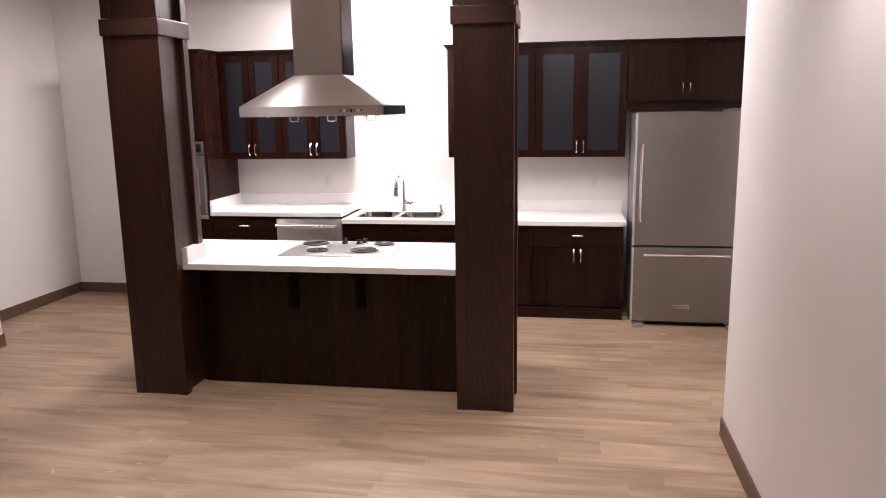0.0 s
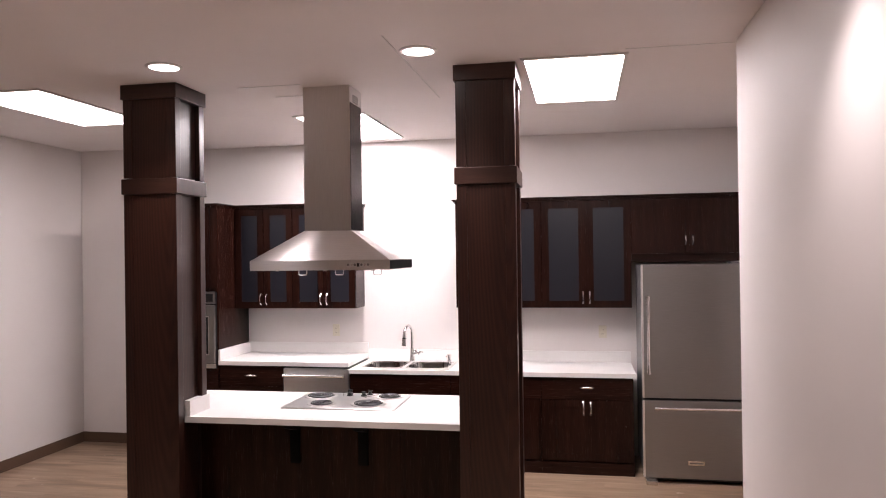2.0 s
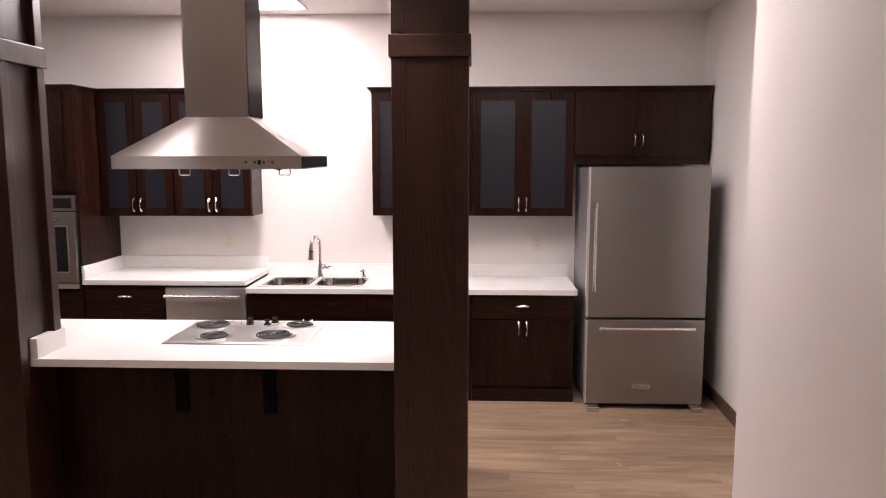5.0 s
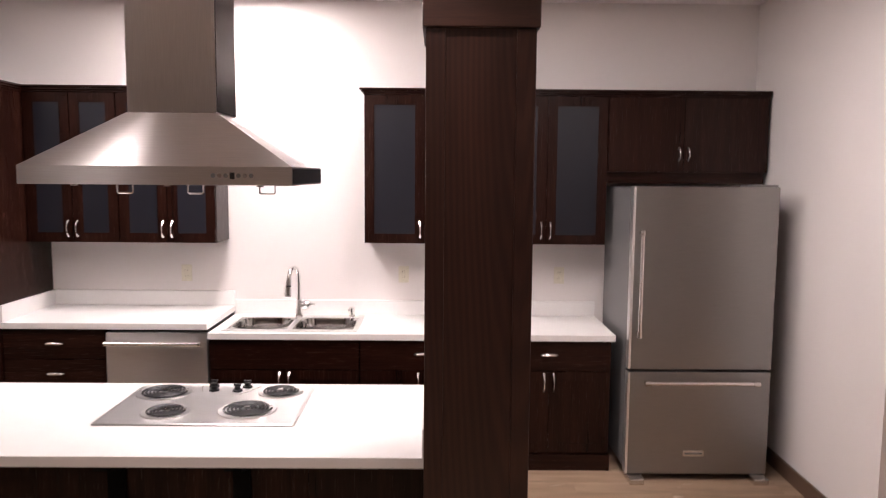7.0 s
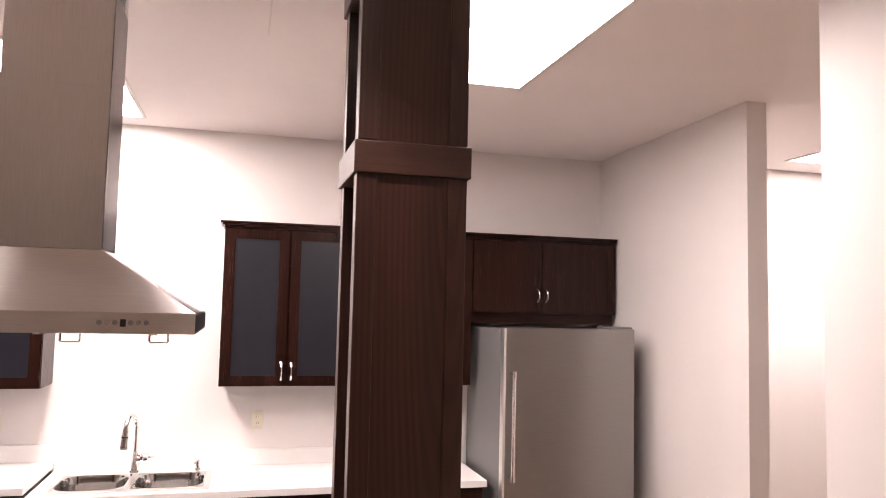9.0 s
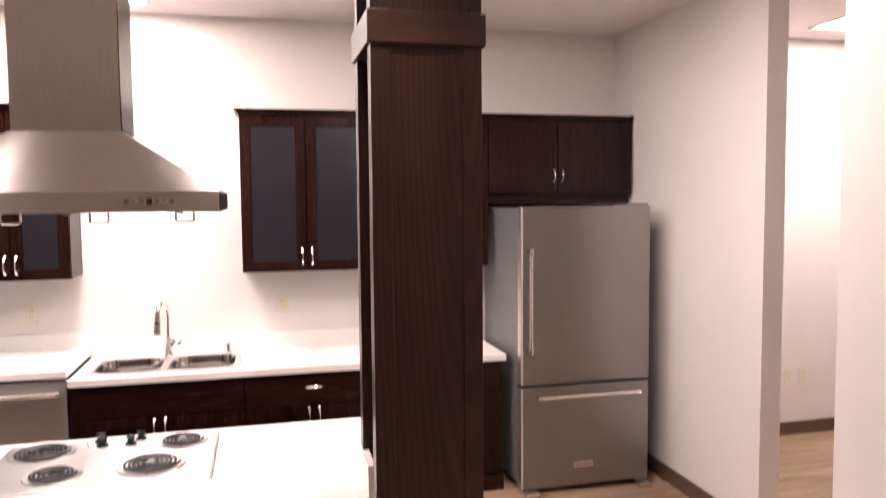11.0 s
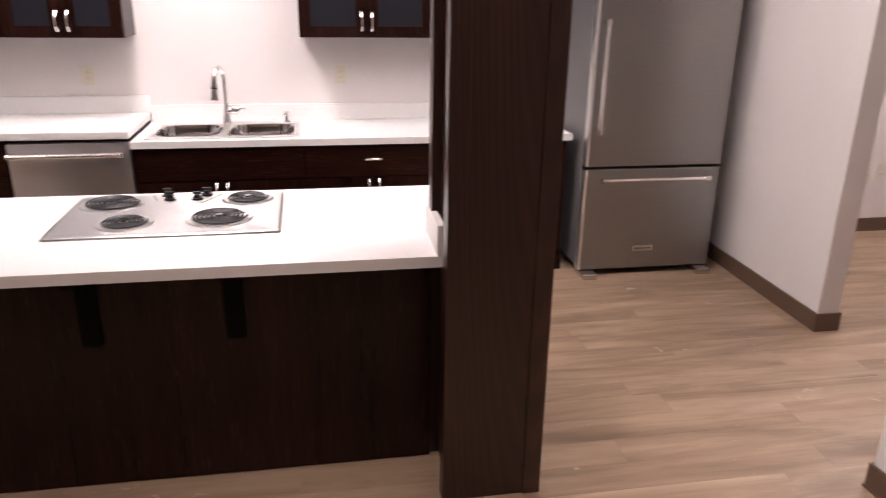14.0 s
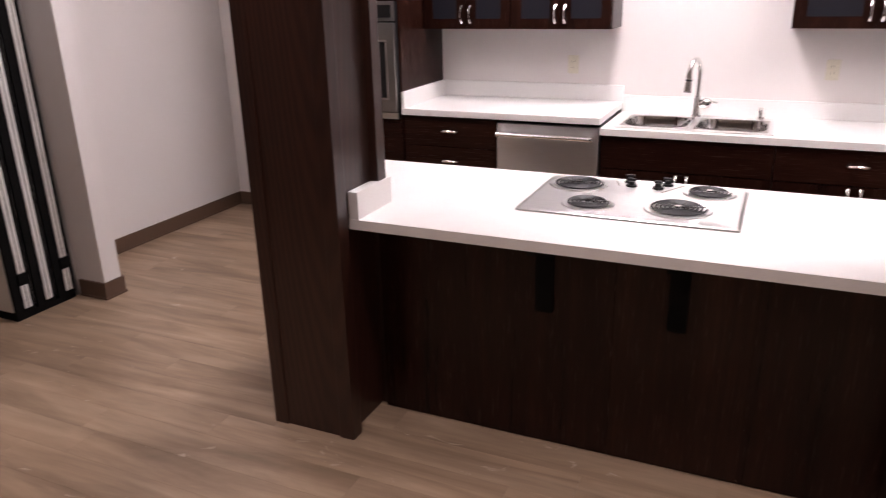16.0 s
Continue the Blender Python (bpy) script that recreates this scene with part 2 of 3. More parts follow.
def boxes(*specs, bev=0.0):
    bm = bmesh.new()
    for s in specs:
        box(bm, *s, bev=bev)
    return bm


def cyl(bm, p, q, r, r2=None, n=20):
    p, q = Vector(p), Vector(q)
    d = q - p
    m = Matrix.Translation((p + q) / 2) @ d.to_track_quat("Z", "Y").to_matrix().to_4x4()
    bmesh.ops.create_cone(bm, cap_ends=True, segments=n, radius1=r, radius2=r if r2 is None else r2, depth=d.length, matrix=m)
    return bm


def sweep(bm, pts, radii, n=8):
    pts = [Vector(p) for p in pts]
    if not isinstance(radii, (list, tuple)):
        radii = [radii] * len(pts)
    rings, prev = [], None
    for i, p in enumerate(pts):
        d = (pts[min(i + 1, len(pts) - 1)] - pts[max(i - 1, 0)]).normalized()
        if prev is None:
            prev = d.orthogonal().normalized()
        u = (prev - d * prev.dot(d)).normalized()
        w = d.cross(u)
        prev = u
        rings.append([bm.verts.new(p + (u * math.cos(a) + w * math.sin(a)) * radii[i]) for a in (2 * math.pi * k / n for k in range(n))])
    for a, b in zip(rings, rings[1:]):
        for k in range(n):
            bm.faces.new((a[k], a[(k + 1) % n], b[(k + 1) % n], b[k]))
    bm.faces.new(rings[0][::-1])
    bm.faces.new(rings[-1])
    return bm


def finish(name, bm, mat, smooth=False):
    me = bpy.data.meshes.new(name)
    bmesh.ops.recalc_face_normals(bm, faces=bm.faces)
    if smooth:
        for f in bm.faces:
            f.smooth = True
        for e in bm.edges:
            if len(e.link_faces) == 2 and e.calc_face_angle(0) > 0.7:
                e.smooth = False
    bm.to_mesh(me)
    bm.free()
    me.materials.append(mat)
    return me


ORIGIN = {}


def part(name, bm, mat, parent, label="", smooth=False):
    ob = new(name, finish(name, bm, mat, smooth))
    ob.parent = parent
    at = ORIGIN.get(parent.name)
    if at is not None:
        ob.matrix_parent_inverse = Matrix.Translation(-at)
    if label:
        ob["label"] = label
    return ob


def thing(name, base, label, category, group=""):
    ob = new(name)
    ob.location = base
    ob.empty_display_size = 0.1
    ORIGIN[ob.name] = Vector(base)
    return tagged(ob, label, category, group)


def structure(name, bm, mat, label, category):
    return tagged(new(name, finish(name, bm, mat)), label, category, kind="structure")


# ---- the rooms ----
BW = 6.86
structure("wall_north", boxes((-4.2, 1.57, BW, BW + 0.14, 0, CEIL)), WALL, "off-white painted kitchen back wall", "wall")
structure("wall_fridge", prism(((1.408, 5.13), (1.528, 5.13), (1.57, BW), (1.45, BW)), 0, CEIL), WALL, "off-white painted short wall beside the refrigerator", "wall")
structure("wall_alcove_back", boxes((-5.165, -4.255, 6.66, BW, 0, CEIL)), WALL, "off-white painted back wall of the side alcove", "wall")
structure("wall_alcove", boxes((-5.29, -5.17, 4.873, BW, 0, CEIL)), WALL, "off-white painted wall of the side alcove", "wall")
structure("wall_pocket", boxes((-6.6, -4.61, 4.755, 4.873, 0, CEIL)), WALL, "off-white painted wall end behind the folded partition", "wall")
structure("wall_west", boxes((-6.72, -6.6, -3.6, 4.873, 0, CEIL)), WALL, "off-white painted side wall", "wall")
structure("wall_south", boxes((-6.72, 0.92, -3.72, -3.6, 0, CEIL)), WALL, "off-white painted wall behind the walk", "wall")
structure("wall_east", boxes((0.77, 0.92, -3.6, 3.915, 0, CEIL)), WALL, "off-white painted wall ending at the passage", "wall")
structure("wall_passage_north", boxes((1.575, 5.0, 6.66, 6.8, 0, CEIL)), WALL, "off-white painted far wall of the passage", "wall")
structure("wall_passage_east", boxes((5.0, 5.12, 2.0, 6.8, 0, CEIL)), WALL, "off-white painted end wall of the passage", "wall")
structure("wall_passage_south", boxes((0.92, 5.0, 1.88, 2.0, 0, CEIL)), WALL, "off-white painted near wall of the passage", "wall")
structure("ceiling", boxes((-6.72, 5.12, -3.72, 7.0, CEIL, CEIL + 0.12)), CEILING, "flat white painted ceiling", "ceiling")
structure("ceiling_trim", boxes((-1.034, -1.026, 3.4, 4.95, CEIL - 0.004, CEIL), (0.2, 0.768, 3.94, 3.947, CEIL - 0.003, CEIL),
                                (-2.27, -1.83, 4.315, 4.321, CEIL - 0.003, CEIL), (-2.14, -1.83, 4.64, 4.646, CEIL - 0.003, CEIL)),
          TRIMW, "thin pale seams between ceiling boards", "trim")
floor = structure("floor", boxes((-6.72, 5.12, -3.72, 7.0, -0.12, -0.004)), SUBFLOOR, "brown wood-look vinyl plank floor", "floor")


def skirting(*runs):
    bm = bmesh.new()
    for x0, x1, y0, y1 in runs:
        box(bm, x0, x1, y0, y1, 0, 0.1)
        lip = 0.004
        box(bm, x0 - lip, x1 + lip, y0 - lip, y1 + lip, 0, 0.012)
    return bm


structure("baseboard", skirting((-5.157, -4.26, 6.648, 6.659), (-5.169, -5.158, 4.89, 6.659), (-5.157, -4.61, 4.874, 4.885),
                                (-4.609, -4.598, 4.743, 4.885), (-4.805, -4.61, 4.743, 4.754),
                                (1.58, 4.99, 6.648, 6.659), (0.758, 0.769, -3.58, 3.927), (0.77, 0.92, 3.916, 3.927), (0.921, 0.932, 2.0, 3.927)),
          BASEB, "dark brown vinyl cove base along the walls", "baseboard")

structure("baseboard_fridge_wall", prism(((1.396, 5.118), (1.540, 5.118), (1.579, 6.643), (1.566, 6.643), (1.5285, 5.1295), (1.4075, 5.1295), (1.449, BW - 0.001), (1.437, BW - 0.001)), 0, 0.1),
          BASEB, "dark brown vinyl cove base round the short wall", "baseboard")


# ---- ceiling lights ----
def troffer(x0, x1, y0, y1, strength):
    c = ((x0 + x1) / 2, (y0 + y1) / 2, CEIL)
    t = thing("ceiling_light", c, "lit white fluorescent ceiling panel set in the ceiling", "ceiling light", "ceiling panels")
    w = 0.022
    part("frame", boxes((x0 - w, x1 + w, y0 - w, y0, CEIL - 0.012, CEIL), (x0 - w, x1 + w, y1, y1 + w, CEIL - 0.012, CEIL),
                        (x0 - w, x0, y0, y1, CEIL - 0.012, CEIL), (x1, x1 + w, y0, y1, CEIL - 0.012, CEIL), bev=0.002), TRIMW, t)
    part("diffuser", boxes((x0, x1, y0, y1, CEIL - 0.007, CEIL - 0.001)), glow("lit_diffuser", (1.0, 0.905, 0.875), PANEL_LIGHT * strength), t, "glowing white diffuser")


for spec in ((-0.36, 0.20, 4.03, 5.28, 0.85), (-4.12, -3.52, 4.03, 5.28, 0.41), (-2.28, -1.72, 5.36, 6.60, 1.35), (2.66, 3.26, 5.1, 6.3, 1.0)):
    troffer(*spec)


def downlight(x, y, group="recessed downlights"):
    t = thing("recessed_downlight", (x, y, CEIL), "lit round recessed downlight with white trim ring", "downlight", group)
    bm = bmesh.new()
    n, r0, r1 = 32, 0.085, 0.105
    rings = [[bm.verts.new((x + r * math.cos(2 * math.pi * k / n), y + r * math.sin(2 * math.pi * k / n), z)) for k in range(n)]
             for r, z in ((r0, CEIL - 0.002), (r0, CEIL - 0.010), (r1, CEIL - 0.006), (r1, CEIL))]
    for a, b in zip(rings, rings[1:]):
        for k in range(n):
            bm.faces.new((a[k], a[(k + 1) % n], b[(k + 1) % n], b[k]))
    part("trim_ring", bm, TRIMW, t, "white trim ring", True)
    part("lens", cyl(bmesh.new(), (x, y, CEIL - 0.001), (x, y, CEIL - 0.006), 0.084, n=32), CANGLOW, t, "glowing round lens")
    lamp = bpy.data.lights.new("downlight_lamp", "SPOT")
    lamp.energy, lamp.color, lamp.spot_size, lamp.spot_blend, lamp.shadow_soft_size = CAN_WATTS, (1.0, 0.87, 0.82), radians(100), 0.8, 0.07
    o = new("downlight_lamp", lamp)
    o.location = (x, y, CEIL - 0.02)


# the last four are assumed, out of view, added for their light
for cx, cy in ((-2.42, 3.70), (-0.91, 3.71), (0.45, 2.1), (-1.2, 2.1), (-3.3, 2.1), (-0.91, 0.4), (-2.42, 0.4)):
    downlight(cx, cy)


# ---- columns ----
def column(x0, x1, y0, y1):
    t = thing("column", ((x0 + x1) / 2, (y0 + y1) / 2, 0), "square dark-stained oak clad column with collar and cap", "column", "kitchen columns")
    veneer = oak("column_oak", (x0 + x1) / 2, (y0 + y1) / 2)
    part("core", boxes((x0 + 0.034, x1 - 0.034, y0 + 0.006, y1 - 0.006, 0.002, CEIL - 0.003)), veneer, t, "recessed oak panels with flowing grain")
    w = 0.062
    for ax, bx in ((x0, x0 + w), (x1 - w, x1)):
        for ay, by in ((y0, y0 + w), (y1 - w, y1)):
            part("corner_stile", boxes((ax, bx, ay, by, 0, 2.304), bev=0.003), veneer, t)
            part("corner_stile", boxes((ax, bx, ay, by, 2.41, 2.92), bev=0.003), veneer, t)
    k = 0.011
    # collar and cap take the lightened oak, with the reflected light in its colour
    part("collar", boxes((x0 - k, x1 + k, y0 - k, y1 + k, 2.306, 2.405), bev=0.004), WOOD_LIT, t)
    part("cap", boxes((x0 - k, x1 + k, y0 - k, y1 + k, 2.915, CEIL - 0.001), bev=0.004), WOOD_LIT, t)


column(-2.941, -2.573, 4.075, 4.435)
column(-0.771, -0.423, 4.075, 4.435)


# ---- handles ----
def bow_handle(cx, y, cz, length, parent, upright=True):
    bm = bmesh.new()
    pts, rad = [], []
    for i in range(13):
        s = i / 12 * 2 - 1
        a = s * length / 2
        out = -0.028 * (1 - abs(s) ** 3) - 0.002
        pts.append((cx, y + out, cz + a) if upright else (cx + a, y + out, cz))
        rad.append(0.0048 + 0.0045 * abs(s) ** 2 + 0.002 * (1 if abs(s) > 0.95 else 0))
    sweep(bm, pts, rad, 8)
    part("handle", bm, NICKEL, parent, "satin nickel bow handle", True)


def cup_pull(cx, y, cz, parent):
    bm = bmesh.new()
    pts, rad = [], []
    for i in range(13):
        s = i / 12 * 2 - 1
        pts.append((cx + s * 0.052, y - 0.026 * (1 - abs(s) ** 4) - 0.003, cz + 0.006 * (1 - s * s)))
        rad.append(0.007 + 0.003 * (1 - s * s))
    sweep(bm, pts, rad, 8)
    part("handle", bm, NICKEL, parent, "satin nickel drawer pull", True)


def shaker(x0, x1, z0, z1, y, parent, panel_mat, name="door", rail=0.062):
    """A framed door or drawer front whose face lies at y, 20 mm thick."""
    g = 0.0015
    x0, x1, z0, z1 = x0 + g, x1 - g, z0 + g, z1 - g
    bm = ring((x0, x1, z0, z1), (x0 + rail, x1 - rail, z0 + rail, z1 - rail), (y, y + 0.02), False)
    bmesh.ops.bevel(bm, geom=[e for e in bm.edges if e.calc_length() > 0.03 and all(abs(v.co.y - y) < 1e-6 for v in e.verts)], offset=0.003, segments=2, affect="EDGES")
    d = part(name, bm, WOOD, parent)
    bm = boxes((x0 + rail - 0.004, x1 - rail + 0.004, y + 0.009, y + 0.016, z0 + rail - 0.004, z1 - rail + 0.004))
    part("panel", bm, panel_mat, d)
    return d


def slab_front(x0, x1, z0, z1, y, parent, name="drawer_front"):
    g = 0.0015
    return part(name, boxes((x0 + g, x1 - g, y, y + 0.02, z0 + g, z1 - g), bev=0.003), WOOD_H, parent)


# ---- wall cabinets ----
UF, UTOP = 6.56, 2.355


def wall_cabinet(x0, x1, z0, z1, label, panel_mat, hz, shift=0.0):
    t = thing("wall_cabinet", ((x0 + x1) / 2, BW - 0.15, z0), label, "wall cabinet", "wall cabinets")
    body = boxes((x0, x1, UF + 0.021, BW - 0.001, z0 + 0.001, z1))
    part("body", body, WOOD, t)
    mid = (x0 + x1) / 2 + shift
    for a, b, hx in ((x0, mid, mid - 0.03), (mid, x1, mid + 0.03)):
        d = shaker(a + 0.002, b - 0.002, z0, z1, UF, t, panel_mat)
        bow_handle(hx, UF, hz, 0.095 if z1 - z0 > 0.7 else 0.075, d)
    return t


DARKCAB = "dark-stained oak wall cabinet with two slate panel doors"
wall_cabinet(-3.409, -2.811, 1.385, UTOP, DARKCAB, SMOKE, 1.475)
wall_cabinet(-2.809, -2.178, 1.385, UTOP, DARKCAB, SMOKE, 1.475)
wall_cabinet(-1.208, -0.416, 1.392, UTOP, DARKCAB, SMOKE, 1.485)
wall_cabinet(-0.414, 0.379, 1.392, UTOP, DARKCAB, SMOKE, 1.485)
over_fridge = wall_cabinet(0.381, 1.424, 1.872, UTOP, "dark-stained oak cabinet over the refrigerator with two doors", WOOD, 1.99, -0.03)
part("filler_panel", boxes((0.383, 1.422, UF + 0.045, UF + 0.063, 1.80, 1.8725)), WOOD_H, over_fridge, "dark recessed filler strip")


def crown(x0, x1, yf, ends, label):
    """A stepped crown moulding on top of the cabinets."""
    t = thing("crown_moulding", ((x0 + x1) / 2, BW - 0.15, UTOP), label, "moulding")
    l, r = ends
    for i, (o, a, b) in enumerate(((0.004, 0.0, 0.014), (0.016, 0.014, 0.028), (0.028, 0.028, 0.042))):
        part("moulding_step", boxes((x0 - o * l, x1 + o * r, yf - o, BW - 0.001, UTOP + a + 0.0005, UTOP + b), bev=0.003), WOOD_H, t)


crown(-1.208, 1.424, UF, (1, 0), "dark oak crown moulding above the wall cabinets by the refrigerator")
crown(-3.405, -2.178, UF, (0, 1), "dark oak crown moulding above the wall cabinets by the oven")


# ---- tall oven cabinet ----
def oven_cabinet(x0, x1, yf):
    t = thing("oven_cabinet", ((x0 + x1) / 2, BW - 0.3, 0), "tall dark-stained oak cabinet housing a wall oven", "tall cabinet")
    part("body", boxes((x0, x1, yf + 0.021, BW - 0.001, 0, UTOP)), WOOD, t)
    mid = (x0 + x1) / 2
    for a, b, hx in ((x0, mid, mid - 0.03), (mid, x1, mid + 0.03)):
        d = shaker(a + 0.002, b - 0.002, 1.60, UTOP, yf, t, WOOD)
        bow_handle(hx, yf, 1.70, 0.105, d)
    d = slab_front(x0, x1, 0.10, 0.46, yf, t)
    cup_pull(mid, yf, 0.38, d)
    d = slab_front(x0, x1, 0.46, 0.83, yf, t)
    cup_pull(mid, yf, 0.75, d)
    for o, a, b in ((0.004, 0.0, 0.014), (0.016, 0.014, 0.028), (0.028, 0.028, 0.042)):
        part("crown_step", boxes((x0 - o, x1 + o, yf - o, BW - 0.001, UTOP + a + 0.0005, UTOP + b), bev=0.003), WOOD_H, t)
    o = thing("wall_oven", (mid, yf, 0.85), "stainless steel built-in wall oven with dark glass door", "oven")
    a, b = x0 + 0.02, x1 - 0.015
    part("housing", boxes((a, b, yf - 0.004, yf + 0.02, 0.85, 1.57), bev=0.003), BLACK, o)
    cp = part("control_panel", boxes((a, b, yf - 0.022, yf - 0.0045, 1.455, 1.57), bev=0.004), FRIDGE, o)
    part("display", boxes((a + 0.09, b - 0.02, yf - 0.025, yf - 0.0225, 1.475, 1.55)), GLASS_DARK, cp, "dark glass display")
    dr = part("oven_door", boxes((a, b, yf - 0.035, yf - 0.0045, 0.90, 1.445), bev=0.005), FRIDGE, o, "brushed steel oven door")
    part("window", boxes((a + 0.1, b - 0.06, yf - 0.038, yf - 0.0355, 0.99, 1.335), bev=0.001), GLASS_DARK, dr, "dark glass window")
    part("window_trim", ring((a + 0.09, b - 0.05, 0.98, 1.345), (a + 0.1005, b - 0.0605, 0.9905, 1.3345), (yf - 0.041, yf - 0.0355), False), CHROME, dr, "bright window trim")
    bm = cyl(bmesh.new(), (a + 0.09, yf - 0.085, 1.39), (b - 0.10, yf - 0.085, 1.39), 0.012)
    cyl(bm, (a + 0.11, yf - 0.085, 1.39), (a + 0.11, yf - 0.034, 1.39), 0.008)
    cyl(bm, (b - 0.12, yf - 0.085, 1.39), (b - 0.12, yf - 0.034, 1.39), 0.008)
    part("handle", bm, CHROME, dr, "chrome bar handle", True)
    part("vent_strip", boxes((a, b, yf - 0.02, yf - 0.0045, 0.855, 0.893), bev=0.003), STEEL, o)


oven_cabinet(-4.25, -3.412, 6.20)

# ---- base cabinets ----
CF = 6.222


def base_cabinet(x0, x1, ztop, label, kind):
    t = thing("base_cabinet", ((x0 + x1) / 2, BW - 0.3, 0), label, "base cabinet", "base cabinets")
    part("body", boxes((x0, x1, CF + 0.021, BW - 0.001, 0.1, ztop)) if kind != "sink" else
         boxes((x0, x0 + 0.018, CF + 0.021, BW - 0.001, 0.1, ztop), (x1 - 0.018, x1, CF + 0.021, BW - 0.001, 0.1, ztop),
               (x0 + 0.018, x1 - 0.018, CF + 0.021, CF + 0.04, 0.1, ztop), (x0 + 0.018, x1 - 0.018, CF + 0.04, BW - 0.001, 0.1, 0.118)), WOOD, t)
    part("toe_board", boxes((x0, x1, CF - 0.026, CF + 0.03, 0.0, 0.099)), WOOD_H, t)
    mid, zs = (x0 + x1) / 2, ztop - 0.195
    if kind == "drawers":
        for a, b in ((ztop - 0.19, ztop - 0.006), (ztop - 0.385, ztop - 0.192), (0.105, ztop - 0.387)):
            d = slab_front(x0, x1, a, b, CF, t)
            cup_pull(mid, CF, (a + b) / 2 + 0.005 if b - a < 0.25 else b - 0.1, d)
        return t
    d = slab_front(x0, x1, zs + 0.003, ztop - 0.006, CF, t)
    if kind != "sink":
        cup_pull(mid, CF, ztop - 0.09, d)
    for a, b, hx in ((x0, mid, mid - 0.03), (mid, x1, mid + 0.03)):
        d = shaker(a + 0.001, b - 0.001, 0.105, zs, CF, t, WOOD)
        bow_handle(hx, CF, zs - 0.07, 0.105, d)
    return t


base_cabinet(-3.409, -2.775, 0.88, "dark-stained oak base cabinet with a stack of drawers", "drawers")
base_cabinet(-2.138, -1.209, 0.824, "dark-stained oak sink base cabinet with two doors", "sink")
base_cabinet(-1.207, -0.416, 0.824, "dark-stained oak base cabinet with drawer and two doors", "mixed")
base_cabinet(-0.414, 0.36, 0.824, "dark-stained oak base cabinet beside the refrigerator with drawer", "mixed")


def dishwasher(x0, x1):
    t = thing("dishwasher", ((x0 + x1) / 2, BW - 0.3, 0), "brushed stainless steel built-in dishwasher under the counter", "dishwasher")
    part("tub", boxes((x0 + 0.006, x1 - 0.006, CF + 0.03, BW - 0.02, 0.0, 0.87)), BLACK, t)
    d = part("door", boxes((x0 + 0.004, x1 - 0.004, CF - 0.012, CF + 0.029, 0.11, 0.862), bev=0.004), DISH, t)
    part("kick_plate", boxes((x0 + 0.006, x1 - 0.006, CF + 0.02, CF + 0.0295, 0.0, 0.105)), BLACK, t)
    bm = cyl(bmesh.new(), (x0 + 0.03, CF - 0.062, 0.802), (x1 - 0.04, CF - 0.062, 0.802), 0.013)
    for hx in (x0 + 0.06, x1 - 0.07):
        cyl(bm, (hx, CF - 0.062, 0.802), (hx, CF - 0.011, 0.802), 0.009)
    part("handle", bm, HANDLE, d, "polished steel bar handle", True)
    for hx in (x0 + 0.025, x1 - 0.035):
        bm = cyl(bmesh.new(), (hx - 0.008, CF - 0.062, 0.802), (hx + 0.008, CF - 0.062, 0.802), 0.017)
        part("handle_end", bm, CHROME, d, "polished end cap", True)


dishwasher(-2.772, -2.142)


# ---- counters ----
def counter_left():
    t = thing("countertop", (-2.78, 6.5, 0.88), "raised white quartz countertop over drawers and dishwasher", "countertop")
    part("slab", boxes((-3.411, -2.141, 6.198, BW - 0.001, 0.882, 0.922), bev=0.004), QUARTZ, t)
    part("backsplash", boxes((-3.39, -2.141, BW - 0.021, BW - 0.001, 0.9225, 1.025), bev=0.003), QUARTZ, t)
    part("side_splash", boxes((-3.411, -3.391, 6.202, BW - 0.001, 0.9225, 1.025), bev=0.003), QUARTZ, t)


def counter_right():
    t = thing("countertop", (-0.88, 6.5, 0.825), "white quartz countertop with an inset double sink", "countertop")
    zs, zt = 0.825, 0.863
    x0, x1, y0, y1 = -2.14, 0.38, 6.20, BW - 0.001
    hx0, hx1, hy0, hy1 = -2.04, -1.25, 6.31, 6.70
    bm = ring((x0, x1, y0, y1), (hx0, hx1, hy0, hy1), (zs, zt))
    part("slab", bm, QUARTZ, t)
    part("backsplash", boxes((-2.14, x1, BW - 0.021, BW - 0.001, zt + 0.0005, zt + 0.102), bev=0.003), QUARTZ, t)


counter_left()
counter_right()


def rounded(cx, cy, hx, hy, r, z, n=6):
    out = []
    for sx, sy, a0 in ((1, 1, 0), (-1, 1, 90), (-1, -1, 180), (1, -1, 270)):
        for k in range(n + 1):
            a = radians(a0 + 90 * k / n)
            out.append((cx + sx * (hx - r) + r * math.cos(a), cy + sy * (hy - r) + r * math.sin(a), z))
    return out


def loft(bm, loops, close_last=True):
    rings = [[bm.verts.new(p) for p in l] for l in loops]
    n = len(rings[0])
    for a, b in zip(rings, rings[1:]):
        for k in range(n):
            bm.faces.new((a[k], a[(k + 1) % n], b[(k + 1) % n], b[k]))
    if close_last:
        bm.faces.new(rings[-1])
    return rings


